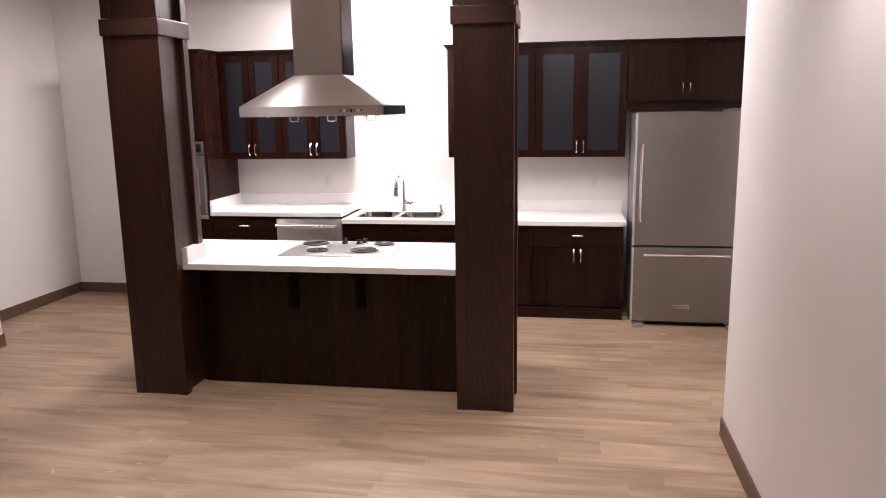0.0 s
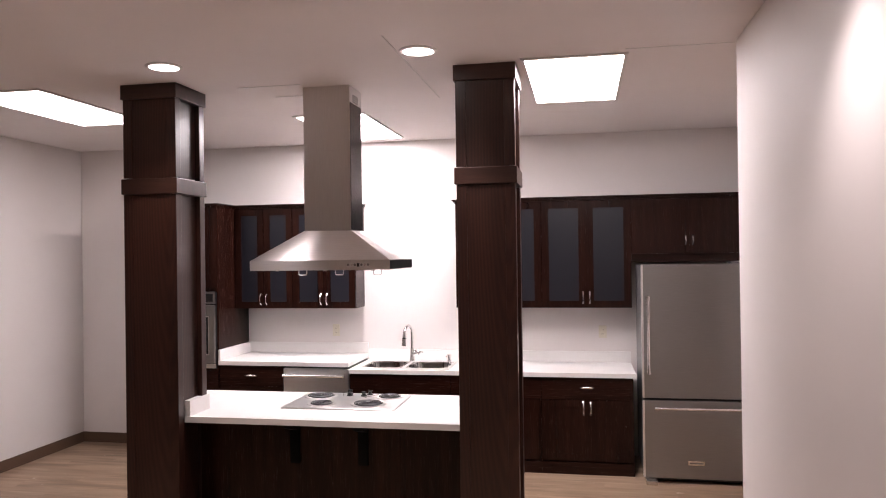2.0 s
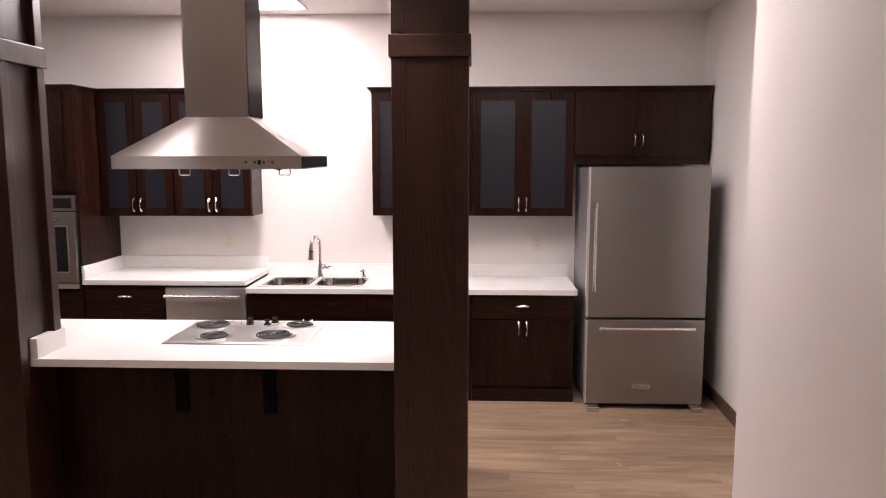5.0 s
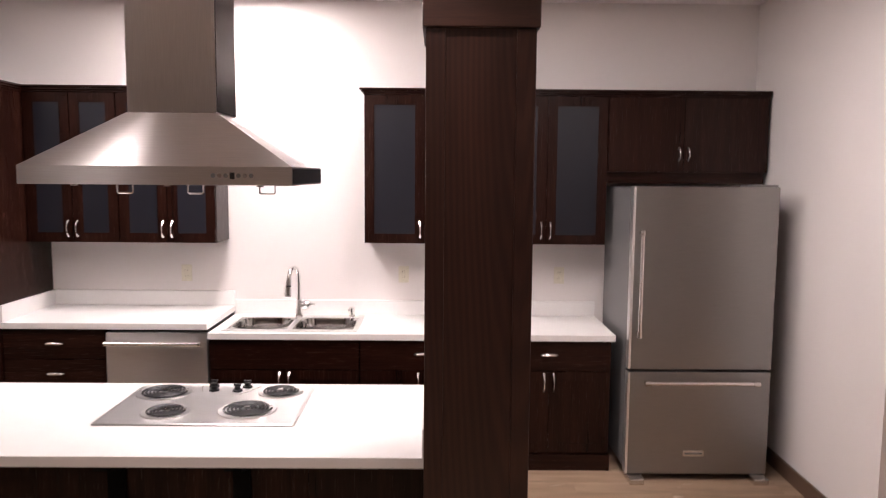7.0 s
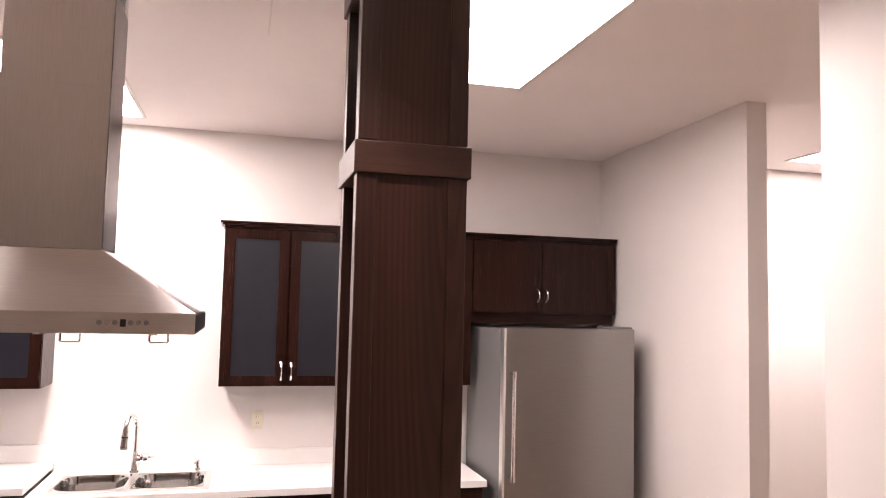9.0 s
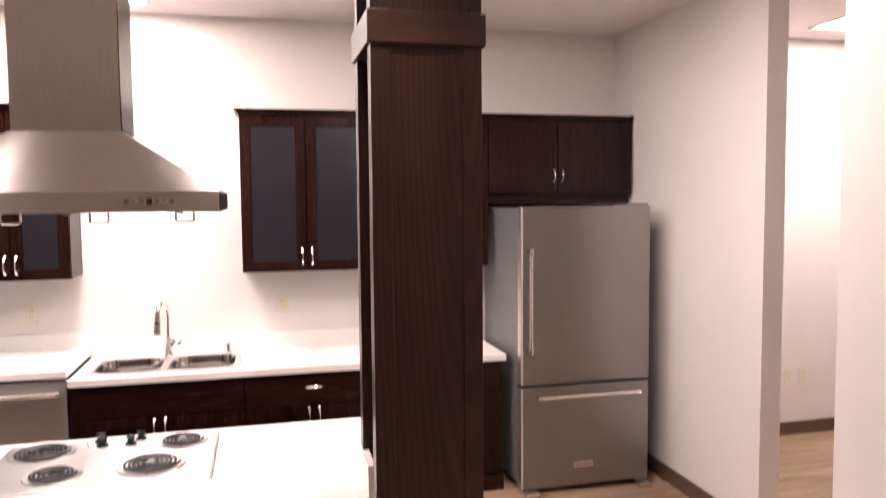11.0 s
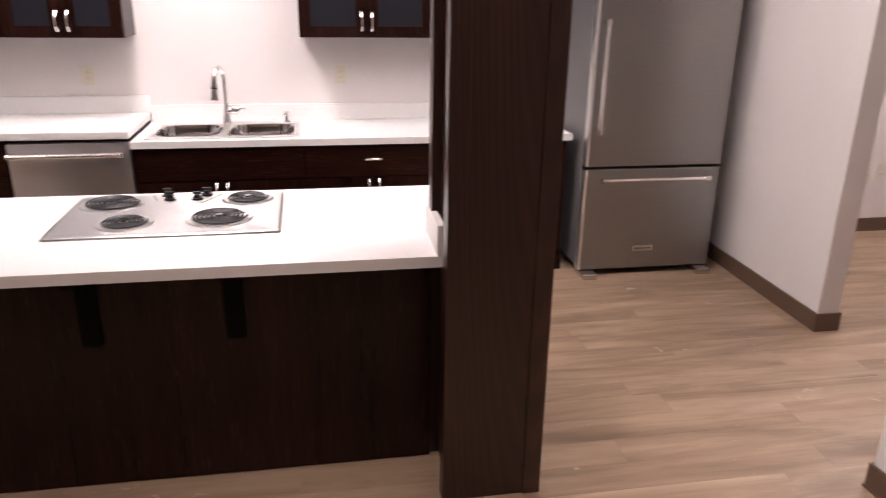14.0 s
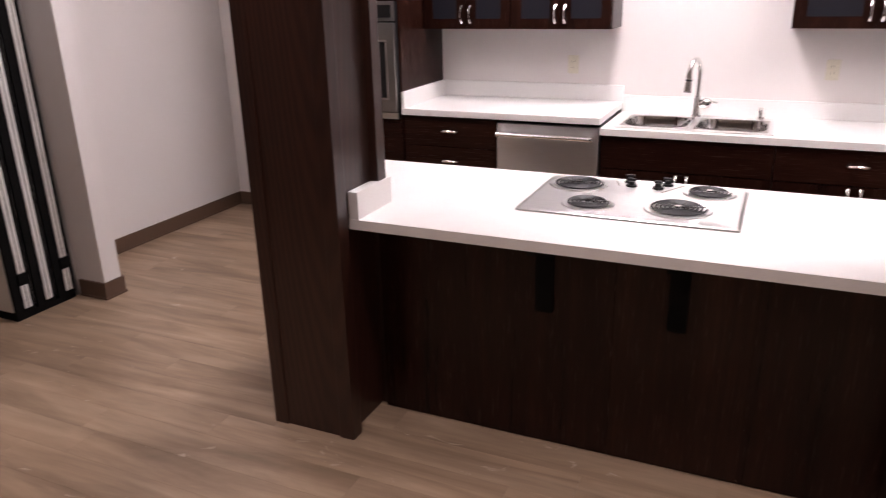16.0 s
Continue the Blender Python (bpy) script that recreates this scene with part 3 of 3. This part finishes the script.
def sink():
    t = thing("double_sink", (-1.65, 6.5, 0.863), "stainless steel double bowl drop-in sink", "sink")
    z = 0.8695
    bm = bmesh.new()
    x0, x1, y0, y1 = -2.075, -1.225, 6.255, 6.765
    bowls = ((-1.862, 6.495, 0.188, 0.190), (-1.448, 6.495, 0.192, 0.190))
    # rim strips round the two bowls
    ex = [x0, -2.05, -1.674, -1.640, -1.256, x1]
    box(bm, x0, x1, y0, 6.305, 0.8635, z)
    box(bm, x0, x1, 6.685, y1, 0.8635, z)
    for a, b in ((x0, ex[1]), (ex[2], ex[3]), (ex[4], x1)):
        box(bm, a, b, 6.305, 6.685, 0.8635, z)
    part("rim", bm, DECK, t)
    for cx, cy, hx, hy in bowls:
        bm = bmesh.new()
        loft(bm, [rounded(cx, cy, hx + 0.0, hy, 0.002, z + 0.0006), rounded(cx, cy, hx - 0.008, hy - 0.008, 0.105, z - 0.001),
                  rounded(cx, cy, hx - 0.014, hy - 0.014, 0.10, z - 0.02), rounded(cx, cy, hx - 0.022, hy - 0.022, 0.095, z - 0.165),
                  rounded(cx, cy, hx - 0.05, hy - 0.05, 0.06, z - 0.185)])
        b = part("bowl", bm, BOWL, t, "deep rounded steel bowl", True)
        part("drain", cyl(bmesh.new(), (cx, cy, z - 0.1845), (cx, cy, z - 0.178), 0.042, 0.045), CHROME, b, "round strainer drain")


sink()


def faucet():
    bx, by, z = -1.674, 6.735, 0.8697
    t = thing("faucet", (bx, by, z), "chrome gooseneck kitchen faucet with pull-down sprayer", "faucet")
    bm = cyl(bmesh.new(), (bx, by, z), (bx, by, z + 0.012), 0.030, 0.026)
    cyl(bm, (bx, by, z + 0.012), (bx, by, z + 0.12), 0.025, 0.018)
    part("body", bm, CHROME, t, smooth=True)
    pts = [(bx, by, z + 0.115), (bx, by, z + 0.26)]
    dx, dy, r = -0.33, -0.94, 0.066
    for k in range(1, 13):
        a = math.pi * k / 12 * 0.96
        o = r * (1 - math.cos(a))
        pts.append((bx + dx * o, by + dy * o, z + 0.26 + r * 1.25 * math.sin(a)))
    part("neck", sweep(bmesh.new(), pts, 0.0135, 12), CHROME, t, smooth=True)
    ex, ey, ez = pts[-1]
    bm = cyl(bmesh.new(), (ex, ey, ez + 0.005), (ex - 0.002, ey - 0.004, ez - 0.05), 0.017, 0.019)
    cyl(bm, (ex - 0.002, ey - 0.004, ez - 0.05), (ex - 0.004, ey - 0.008, ez - 0.105), 0.019, 0.024)
    s = part("sprayer", bm, CHROME, t, smooth=True)
    # dark reflection in the sprayer's chrome, modelled as a black band
    part("reflection_band", cyl(bmesh.new(), (ex - 0.0015, ey - 0.003, ez - 0.038), (ex - 0.002, ey - 0.004, ez - 0.048), 0.0192, 0.0200), BLACK, s, "black band standing in for a dark reflection in the chrome", True)
    part("nozzle", cyl(bmesh.new(), (ex - 0.004, ey - 0.008, ez - 0.1055), (ex - 0.0045, ey - 0.009, ez - 0.113), 0.022, 0.019), BLACK, s, "black spray nozzle")
    bm = sweep(bmesh.new(), [(bx + 0.012, by, z + 0.075), (bx + 0.05, by - 0.004, z + 0.082), (bx + 0.075, by - 0.006, z + 0.085)], [0.022, 0.031, 0.024], 12)
    sweep(bm, [(bx + 0.072, by - 0.006, z + 0.086), (bx + 0.10, by - 0.02, z + 0.09), (bx + 0.115, by - 0.03, z + 0.088)], [0.007, 0.006, 0.005], 8)
    part("lever", bm, CHROME, t, smooth=True)
    d = thing("soap_dispenser", (-1.31, 6.735, z), "short chrome soap dispenser at the sink's rim", "soap dispenser")
    bm = cyl(bmesh.new(), (-1.31, 6.735, z), (-1.31, 6.735, z + 0.012), 0.022, 0.02)
    cyl(bm, (-1.31, 6.735, z + 0.012), (-1.31, 6.735, z + 0.065), 0.014, 0.016)
    part("body", bm, CHROME, d, smooth=True)
    part("spout", sweep(bmesh.new(), [(-1.31, 6.735, z + 0.06), (-1.318, 6.70, z + 0.066), (-1.325, 6.665, z + 0.055)], [0.009, 0.007, 0.006]), CHROME, d, smooth=True)


faucet()


# ---- refrigerator ----
def refrigerator():
    x0, x1, yf = 0.425, 1.285, 6.05
    t = thing("refrigerator", ((x0 + x1) / 2, 6.4, 0), "stainless steel bottom-freezer refrigerator with grey sides", "refrigerator")
    part("body", boxes((x0 + 0.004, x1 - 0.004, yf + 0.075, 6.80, 0.055, 1.775), bev=0.006), FRIDGE_SIDE, t, "grey painted cabinet body")
    part("gasket", boxes((x0 + 0.02, x1 - 0.02, yf + 0.062, yf + 0.0745, 0.09, 1.765)), RUBBER, t, "black rubber door gasket")
    for name, z0, z1 in (("upper_door", 0.692, 1.788), ("freezer_drawer", 0.042, 0.678)):
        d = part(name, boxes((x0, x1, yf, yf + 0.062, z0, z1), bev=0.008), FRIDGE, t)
        part("edge_trim", boxes((x0 - 0.004, x0 + 0.011, yf - 0.0016, yf + 0.056, z0 + 0.004, z1 - 0.004), bev=0.0012), EDGE, d, "bright steel edge")
        bm, mounts = bmesh.new(), []
        if name == "upper_door":
            hx, hy = x0 + 0.045, yf - 0.055
            cyl(bm, (hx, hy, 0.90), (hx, hy, 1.53), 0.012)
            for hz in (0.915, 1.515):
                ends = cyl(bmesh.new(), (hx, hy, hz), (hx, yf + 0.002, hz), 0.011)
                mounts.append(ends)
                cyl(ends, (hx, hy, hz - 0.018), (hx, hy, hz + 0.018), 0.0165)
        else:
            hz, hy = 0.62, yf - 0.055
            cyl(bm, (x0 + 0.095, hy, hz), (x1 - 0.095, hy, hz), 0.012)
            for hx in (x0 + 0.105, x1 - 0.105):
                ends = cyl(bmesh.new(), (hx, hy, hz), (hx, yf + 0.002, hz - 0.008), 0.011)
                mounts.append(ends)
                cyl(ends, (hx - 0.018, hy, hz), (hx + 0.018, hy, hz), 0.0165)
        part("handle", bm, HANDLE, d, "polished steel bar handle", True)
        for ends in mounts:
            part("handle_mount", ends, NICKEL, d, "rounded handle end mount", True)
        if name == "freezer_drawer":
            part("badge", boxes((x0 + 0.345, x0 + 0.475, yf - 0.004, yf - 0.0003, 0.155, 0.190), bev=0.001), NICKEL, d, "small plain bright badge plate")
            part("badge_bar", boxes((x0 + 0.357, x0 + 0.463, yf - 0.0052, yf - 0.0042, 0.167, 0.178)), FRIDGE_SIDE, d)
    part("hinge_cover", boxes((x1 - 0.16, x1 - 0.005, yf + 0.02, yf + 0.2, 1.7755, 1.80), bev=0.005), FRIDGE_SIDE, t, "grey hinge cover")
    part("toe_grille", boxes((x0 + 0.08, x1 - 0.08, yf + 0.07, yf + 0.09, 0.012, 0.0545)), BLACK, t, "black toe grille")
    for fx in (x0 + 0.01, x1 - 0.1):
        bm = boxes((fx, fx + 0.09, yf - 0.074, yf + 0.1, 0.0, 0.040), bev=0.008)
        part("foot", bm, NICKEL, t, "pale grey foot cover")


refrigerator()


# ---- island ----
def island():
    t = thing("island_cabinet", (-1.68, 4.75, 0), "dark-stained oak island base with plain front panels", "island")
    part("body", boxes((-2.94, -0.50, 4.44, 5.06, 0.0, 0.824)), WOOD, t)
    part("backing", boxes((-2.552, -0.792, 4.378, 4.4395, 0.0, 0.824)), WOOD, t)
    xs = (-2.572, -1.655, -1.20, -0.772)
    for a, b, stain, label in zip(xs, xs[1:], (WOOD, WOOD_M, WOOD), ("", "slightly lighter stained oak panel", "")):
        part("front_panel", boxes((a + 0.0006, b - 0.0006, 4.352, 4.3775, 0.004, 0.822), bev=0.0006), stain, t, label)
    for x in (-1.915, -1.455):
        bm = bmesh.new()
        v = [bm.verts.new(p) for p in ((x - 0.02, 4.3515, 0.822), (x - 0.02, 4.225, 0.822), (x - 0.02, 4.225, 0.80), (x - 0.02, 4.335, 0.765), (x - 0.02, 4.335, 0.55), (x - 0.02, 4.3515, 0.55))]
        f = bm.faces.new(v)
        g = bmesh.ops.extrude_face_region(bm, geom=[f])
        bmesh.ops.translate(bm, verts=[e for e in g["geom"] if isinstance(e, bmesh.types.BMVert)], vec=(0.062, 0, 0))
        part("bracket", bm, RUBBER, t, "black steel counter bracket")
    c = thing("countertop", (-1.68, 4.65, 0.825), "white quartz island countertop fitted between the columns", "countertop")
    part("slab", prism(((-2.606, 4.20), (-0.7515, 4.20), (-0.7515, 4.372), (-0.7725, 4.372), (-0.7725, 4.4365), (-0.50, 4.4365), (-0.50, 5.105), (-2.965, 5.105), (-2.965, 4.4365), (-2.5715, 4.4365), (-2.5715, 4.372), (-2.606, 4.372)), 0.825, 0.863), QUARTZ, c)
    part("side_splash", boxes((-2.6055, -2.5725, 4.202, 4.371, 0.8635, 0.966), (-2.572, -2.566, 4.202, 4.458, 0.8635, 0.966)), QUARTZ, c)
    part("side_splash", boxes((-0.7715, -0.752, 4.202, 4.371, 0.8635, 0.966), (-0.778, -0.772, 4.202, 4.458, 0.8635, 0.966)), QUARTZ, c)
    part("rear_splash", boxes((-2.945, -2.5725, 4.438, 4.458, 0.8635, 0.966), bev=0.003), QUARTZ, c)
    part("rear_splash", boxes((-0.7715, -0.505, 4.438, 4.458, 0.8635, 0.966), bev=0.003), QUARTZ, c)


island()


def cooktop():
    x0, x1, y0, y1, z = -2.078, -1.284, 4.513, 5.05, 0.8635
    t = thing("cooktop", ((x0 + x1) / 2, (y0 + y1) / 2, z), "stainless steel electric cooktop with four coil burners", "cooktop")
    bm = bmesh.new()
    cx, cy, hx, hy = (x0 + x1) / 2, (y0 + y1) / 2, (x1 - x0) / 2, (y1 - y0) / 2
    loft(bm, [rounded(cx, cy, hx, hy, 0.012, z), rounded(cx, cy, hx - 0.002, hy - 0.002, 0.011, z + 0.006), rounded(cx, cy, hx - 0.014, hy - 0.014, 0.008, z + 0.010),
              rounded(cx, cy, hx - 0.02, hy - 0.02, 0.008, z + 0.008)])
    part("deck", bm, DECK, t, smooth=True)
    zt = z + 0.0085
    for bx, by, r in ((-1.935, 4.925, 0.103), (-1.835, 4.66, 0.083), (-1.51, 4.69, 0.105), (-1.425, 4.945, 0.083)):
        bm = bmesh.new()
        prof = ((r + 0.016, 0.0), (r + 0.013, 0.005), (r + 0.004, 0.004), (r - 0.02, 0.001), (0.02, 0.0005))
        loft(bm, [[(bx + q * math.cos(2 * math.pi * k / 40), by + q * math.sin(2 * math.pi * k / 40), zt + h) for k in range(40)] for q, h in prof])
        ring = part("drip_pan", bm, PAN, t, "bright chrome drip pan", True)
        bm = bmesh.new()
        turns = 5 if r > 0.09 else 4
        pts = []
        for k in range(turns * 28 + 1):
            a = 2 * math.pi * k / 28
            q = 0.022 + (r - 0.026) * k / (turns * 28)
            pts.append((bx + q * math.cos(a), by + q * math.sin(a), zt + 0.0095))
        sweep(bm, pts, 0.0046, 6)
        part("coil", bm, COIL, ring, "dark grey spiral heating coil", True)
        bm = bmesh.new()
        for k in range(3):
            a = 2 * math.pi * k / 3 + 0.5
            sweep(bm, [(bx + 0.012 * math.cos(a), by + 0.012 * math.sin(a), zt + 0.007), (bx + r * math.cos(a), by + r * math.sin(a), zt + 0.004)], 0.0022, 5)
        cyl(bm, (bx, by, zt + 0.004), (bx, by, zt + 0.016), 0.013, n=16)
        part("support", bm, CHROME, ring, "bright centre cap and support arms")
    for kx, ky in ((-1.745, 5.025), (-1.728, 4.965), (-1.622, 4.96), (-1.592, 5.02)):
        bm = cyl(bmesh.new(), (kx, ky, zt), (kx, ky, zt + 0.008), 0.023, 0.021, 20)
        cyl(bm, (kx, ky, zt + 0.008), (kx, ky, zt + 0.022), 0.0145, 0.012, 20)
        k = part("knob", bm, BLACK, t, "black control knob", True)
        part("grip", boxes((kx - 0.017, kx + 0.017, ky - 0.004, ky + 0.004, zt + 0.0225, zt + 0.033), bev=0.002), BLACK, k)
    for ax, ay, bx, by in ((-1.80, 5.03, -1.775, 4.95), (-1.53, 5.03, -1.60, 4.90)):
        part("crease", sweep(bmesh.new(), [(ax, ay, zt + 0.0005), (bx, by, zt + 0.0005)], 0.0022, 6), NICKEL, t, "raised edge of the control area")


cooktop()


# ---- range hood ----
def range_hood():
    cx, cy = -1.686, 4.535
    hx, hy, kx, ky = 0.463, 0.312, 0.159, 0.128
    z0, z1, z2 = 1.805, 1.868, 2.06
    t = thing("range_hood", (cx, cy, z0), "stainless steel island range hood with pyramid canopy hung from ceiling", "range hood")
    bm = bmesh.new()
    loft(bm, [[(cx + s * hx, cy + u * hy, z) for s, u in ((1, 1), (-1, 1), (-1, -1), (1, -1))] for z in (z0, z1)], False)
    part("band", bm, STEEL, t, "flat steel rim band")
    bm = bmesh.new()
    loft(bm, [[(cx + s * a, cy + u * b, z) for s, u in ((1, 1), (-1, 1), (-1, -1), (1, -1))] for a, b, z in ((hx, hy, z1), (kx + 0.004, ky + 0.004, z2), (kx - 0.01, ky - 0.01, z2 + 0.001))])
    part("canopy", bm, STEEL, t)
    part("chimney", boxes((cx - kx, cx + kx, cy - ky, cy + ky, z2 + 0.002, CEIL - 0.001)), STEEL_V, t, "tall square steel flue cover")
    part("sleeve_joint", boxes((cx - kx - 0.001, cx + kx + 0.001, cy - ky - 0.001, cy + ky + 0.001, 2.585, 2.588)), STEEL, t)
    # added sheet: the dark reflection on the flue's right side, put in as colour
    part("side_reflection", boxes((cx + kx + 0.0005, cx + kx + 0.0025, cy - ky + 0.004, cy + ky - 0.004, z2 + 0.004, CEIL - 0.11)), STEEL_REFLECT_DARK, t, "dark sheet standing in for the flue side's reflection")
    und = part("underside", boxes((cx - hx + 0.003, cx + hx - 0.003, cy - hy + 0.003, cy + hy - 0.003, z0 + 0.012, z0 + 0.016)), STEEL, t)
    for i in range(3):
        a = cx - hx + 0.04 + i * (2 * hx - 0.08) / 3
        b = a + (2 * hx - 0.08) / 3 - 0.01
        f = part("filter", boxes((a, b, cy - hy + 0.08, cy + hy - 0.08, z0 + 0.002, z0 + 0.0115), bev=0.002), STEEL_V, und, "steel baffle filter")
    for hxx in (cx - 0.182, cx + 0.068, cx + 0.322):
        y = cy - hy + 0.13
        bm = sweep(bmesh.new(), [(hxx, y, z0 + 0.003), (hxx, y, z0 - 0.028), (hxx + 0.005, y, z0 - 0.032), (hxx + 0.05, y, z0 - 0.032), (hxx + 0.055, y, z0 - 0.028), (hxx + 0.055, y, z0 + 0.003)], 0.0035, 6)
        part("filter_handle", bm, CHROME, und, "bent wire filter handle", True)
    for gx in (cx - 0.3, cx + 0.02, cx + 0.34):
        part("filter_knob", cyl(bmesh.new(), (gx, cy - hy + 0.06, z0 + 0.013), (gx, cy - hy + 0.06, z0 - 0.006), 0.012), NICKEL, und, "small filter knob", True)
    for i in range(7):
        bx = cx + 0.197 + i * 0.0215
        if i == 3:
            part("display", boxes((bx - 0.008, bx + 0.008, cy - hy - 0.002, cy - hy + 0.001, 1.826, 1.848)), BLACK, t, "small dark display")
        else:
            part("button", cyl(bmesh.new(), (bx, cy - hy + 0.001, 1.838), (bx, cy - hy - 0.004, 1.838), 0.0075, n=14), NICKEL if i % 2 else FRIDGE_SIDE, t, "small round push button", True)
    part("side_panel", boxes((cx + hx - 0.0005, cx + hx + 0.0012, cy - hy + 0.012, cy + hy - 0.008, z0 + 0.006, z1 - 0.006)), BLACK, t, "dark side inset")
    part("vent_slots", boxes(*[(cx + kx - 0.0005, cx + kx + 0.0012, cy - 0.06, cy + 0.06, 2.91 + 0.014 * i, 2.917 + 0.014 * i) for i in range(4)]), BLACK, t)


range_hood()


# ---- folding partition ----
def partition():
    t = thing("folding_partition", (-5.4, 4.53, 0), "folded cream accordion partition with black seals and pale strips", "folding partition")
    y0, n, w = 4.335, 3, 0.132
    for i in range(n):
        a = y0 + i * w
        leaf = part("leaf", boxes((-6.3, -4.835, a + 0.004, a + w - 0.004, 0.05, 2.95), bev=0.004), LAMINATE, t, "cream partition leaf")
        part("edge_seal", boxes((-4.8345, -4.815, a + 0.006, a + w - 0.006, 0.035, 2.96), bev=0.004), RUBBER, leaf, "black rubber edge seal")
        sy = a + 0.079
        cuts = ((0.06, 0.19), (0.26, 2.95)) if i != 1 else ((0.06, 2.95),)
        for z0, z1 in cuts:
            part("edge_strip", boxes((-4.8145, -4.807, sy - 0.021, sy - 0.003, z0, z1), (-4.8145, -4.807, sy + 0.003, sy + 0.021, z0, z1), bev=0.002), STRIP, leaf, "white plastic edge strip")
        if i != 1:
            part("latch", boxes((-4.8145, -4.804, sy - 0.03, sy + 0.03, 0.195, 0.255), bev=0.004), RUBBER, leaf, "black latch block")
    part("bottom_seal", boxes((-6.3, -4.82, y0 + 0.01, y0 + n * w - 0.01, 0.0, 0.0345)), RUBBER, t, "black bottom sweep")
    part("jamb", boxes((-6.3, -4.82, 4.7335, 4.742, 0.0, 2.97)), ALU, t, "thin pale jamb strip")
    part("track", boxes((-6.3, -4.80, y0, y0 + n * w, 2.962, CEIL - 0.001)), ALU, t, "aluminium ceiling track")


partition()


# ---- outlets ----
def outlet(x, y, z, label="almond duplex outlet plate on the wall", mat=None):
    mat = mat or PLATE
    t = thing("wall_outlet", (x, y, z), label, "outlet", "outlets")
    part("plate", boxes((x - 0.036, x + 0.036, y - 0.006, y - 0.0005, z - 0.058, z + 0.058), bev=0.002), mat, t)
    for dz in (-0.02, 0.02):
        r = part("receptacle", boxes((x - 0.017, x + 0.017, y - 0.008, y - 0.0062, z + dz - 0.014, z + dz + 0.014), bev=0.001), mat, t)
        part("slot", boxes((x - 0.008, x - 0.006, y - 0.0086, y - 0.0081, z + dz - 0.005, z + dz + 0.006), (x + 0.006, x + 0.008, y - 0.0086, y - 0.0081, z + dz - 0.005, z + dz + 0.006)), BASEB, r)


for ox in (-2.477, -0.962, 0.127):
    outlet(ox, BW, 1.148, "cream duplex outlet plate above the counter backsplash", CREAM)
for ox in (2.822, 2.947):
    outlet(ox, 6.66, 0.457)


# ---- floor planks ----
def planks():
    L, W, gap = 1.22, 0.152, 0.0003
    me = finish("plank", boxes((-L / 2 + gap, L / 2 - gap, -W / 2 + gap, W / 2 - gap, -0.0035, 0.0)), FLOORM)
    rng = random.Random(7)
    rest = bmesh.new()
    near = 0
    rows = int((6.95 + 3.7) / W)
    for r in range(rows):
        y = 6.93 - (r + 0.5) * W
        off = rng.random() * L
        for c in range(12):
            x = -7.9 + off + c * L
            x0, x1 = max(-6.72, x - L / 2) + gap, min(5.12, x + L / 2) - gap
            if x1 - x0 < 0.02:
                continue
            if near < 300 and 1.3 < y and -5.4 < x < 2.6:
                o = new("plank", me)
                o.location = (x, y, 0)
                o.parent = floor
                near += 1
            else:
                box(rest, x0, x1, y - W / 2 + gap, y + W / 2 - gap, -0.0035, 0.0)
    ob = part("planks", rest, FLOORM, floor)
    ob["kind"] = "stuff"


planks()
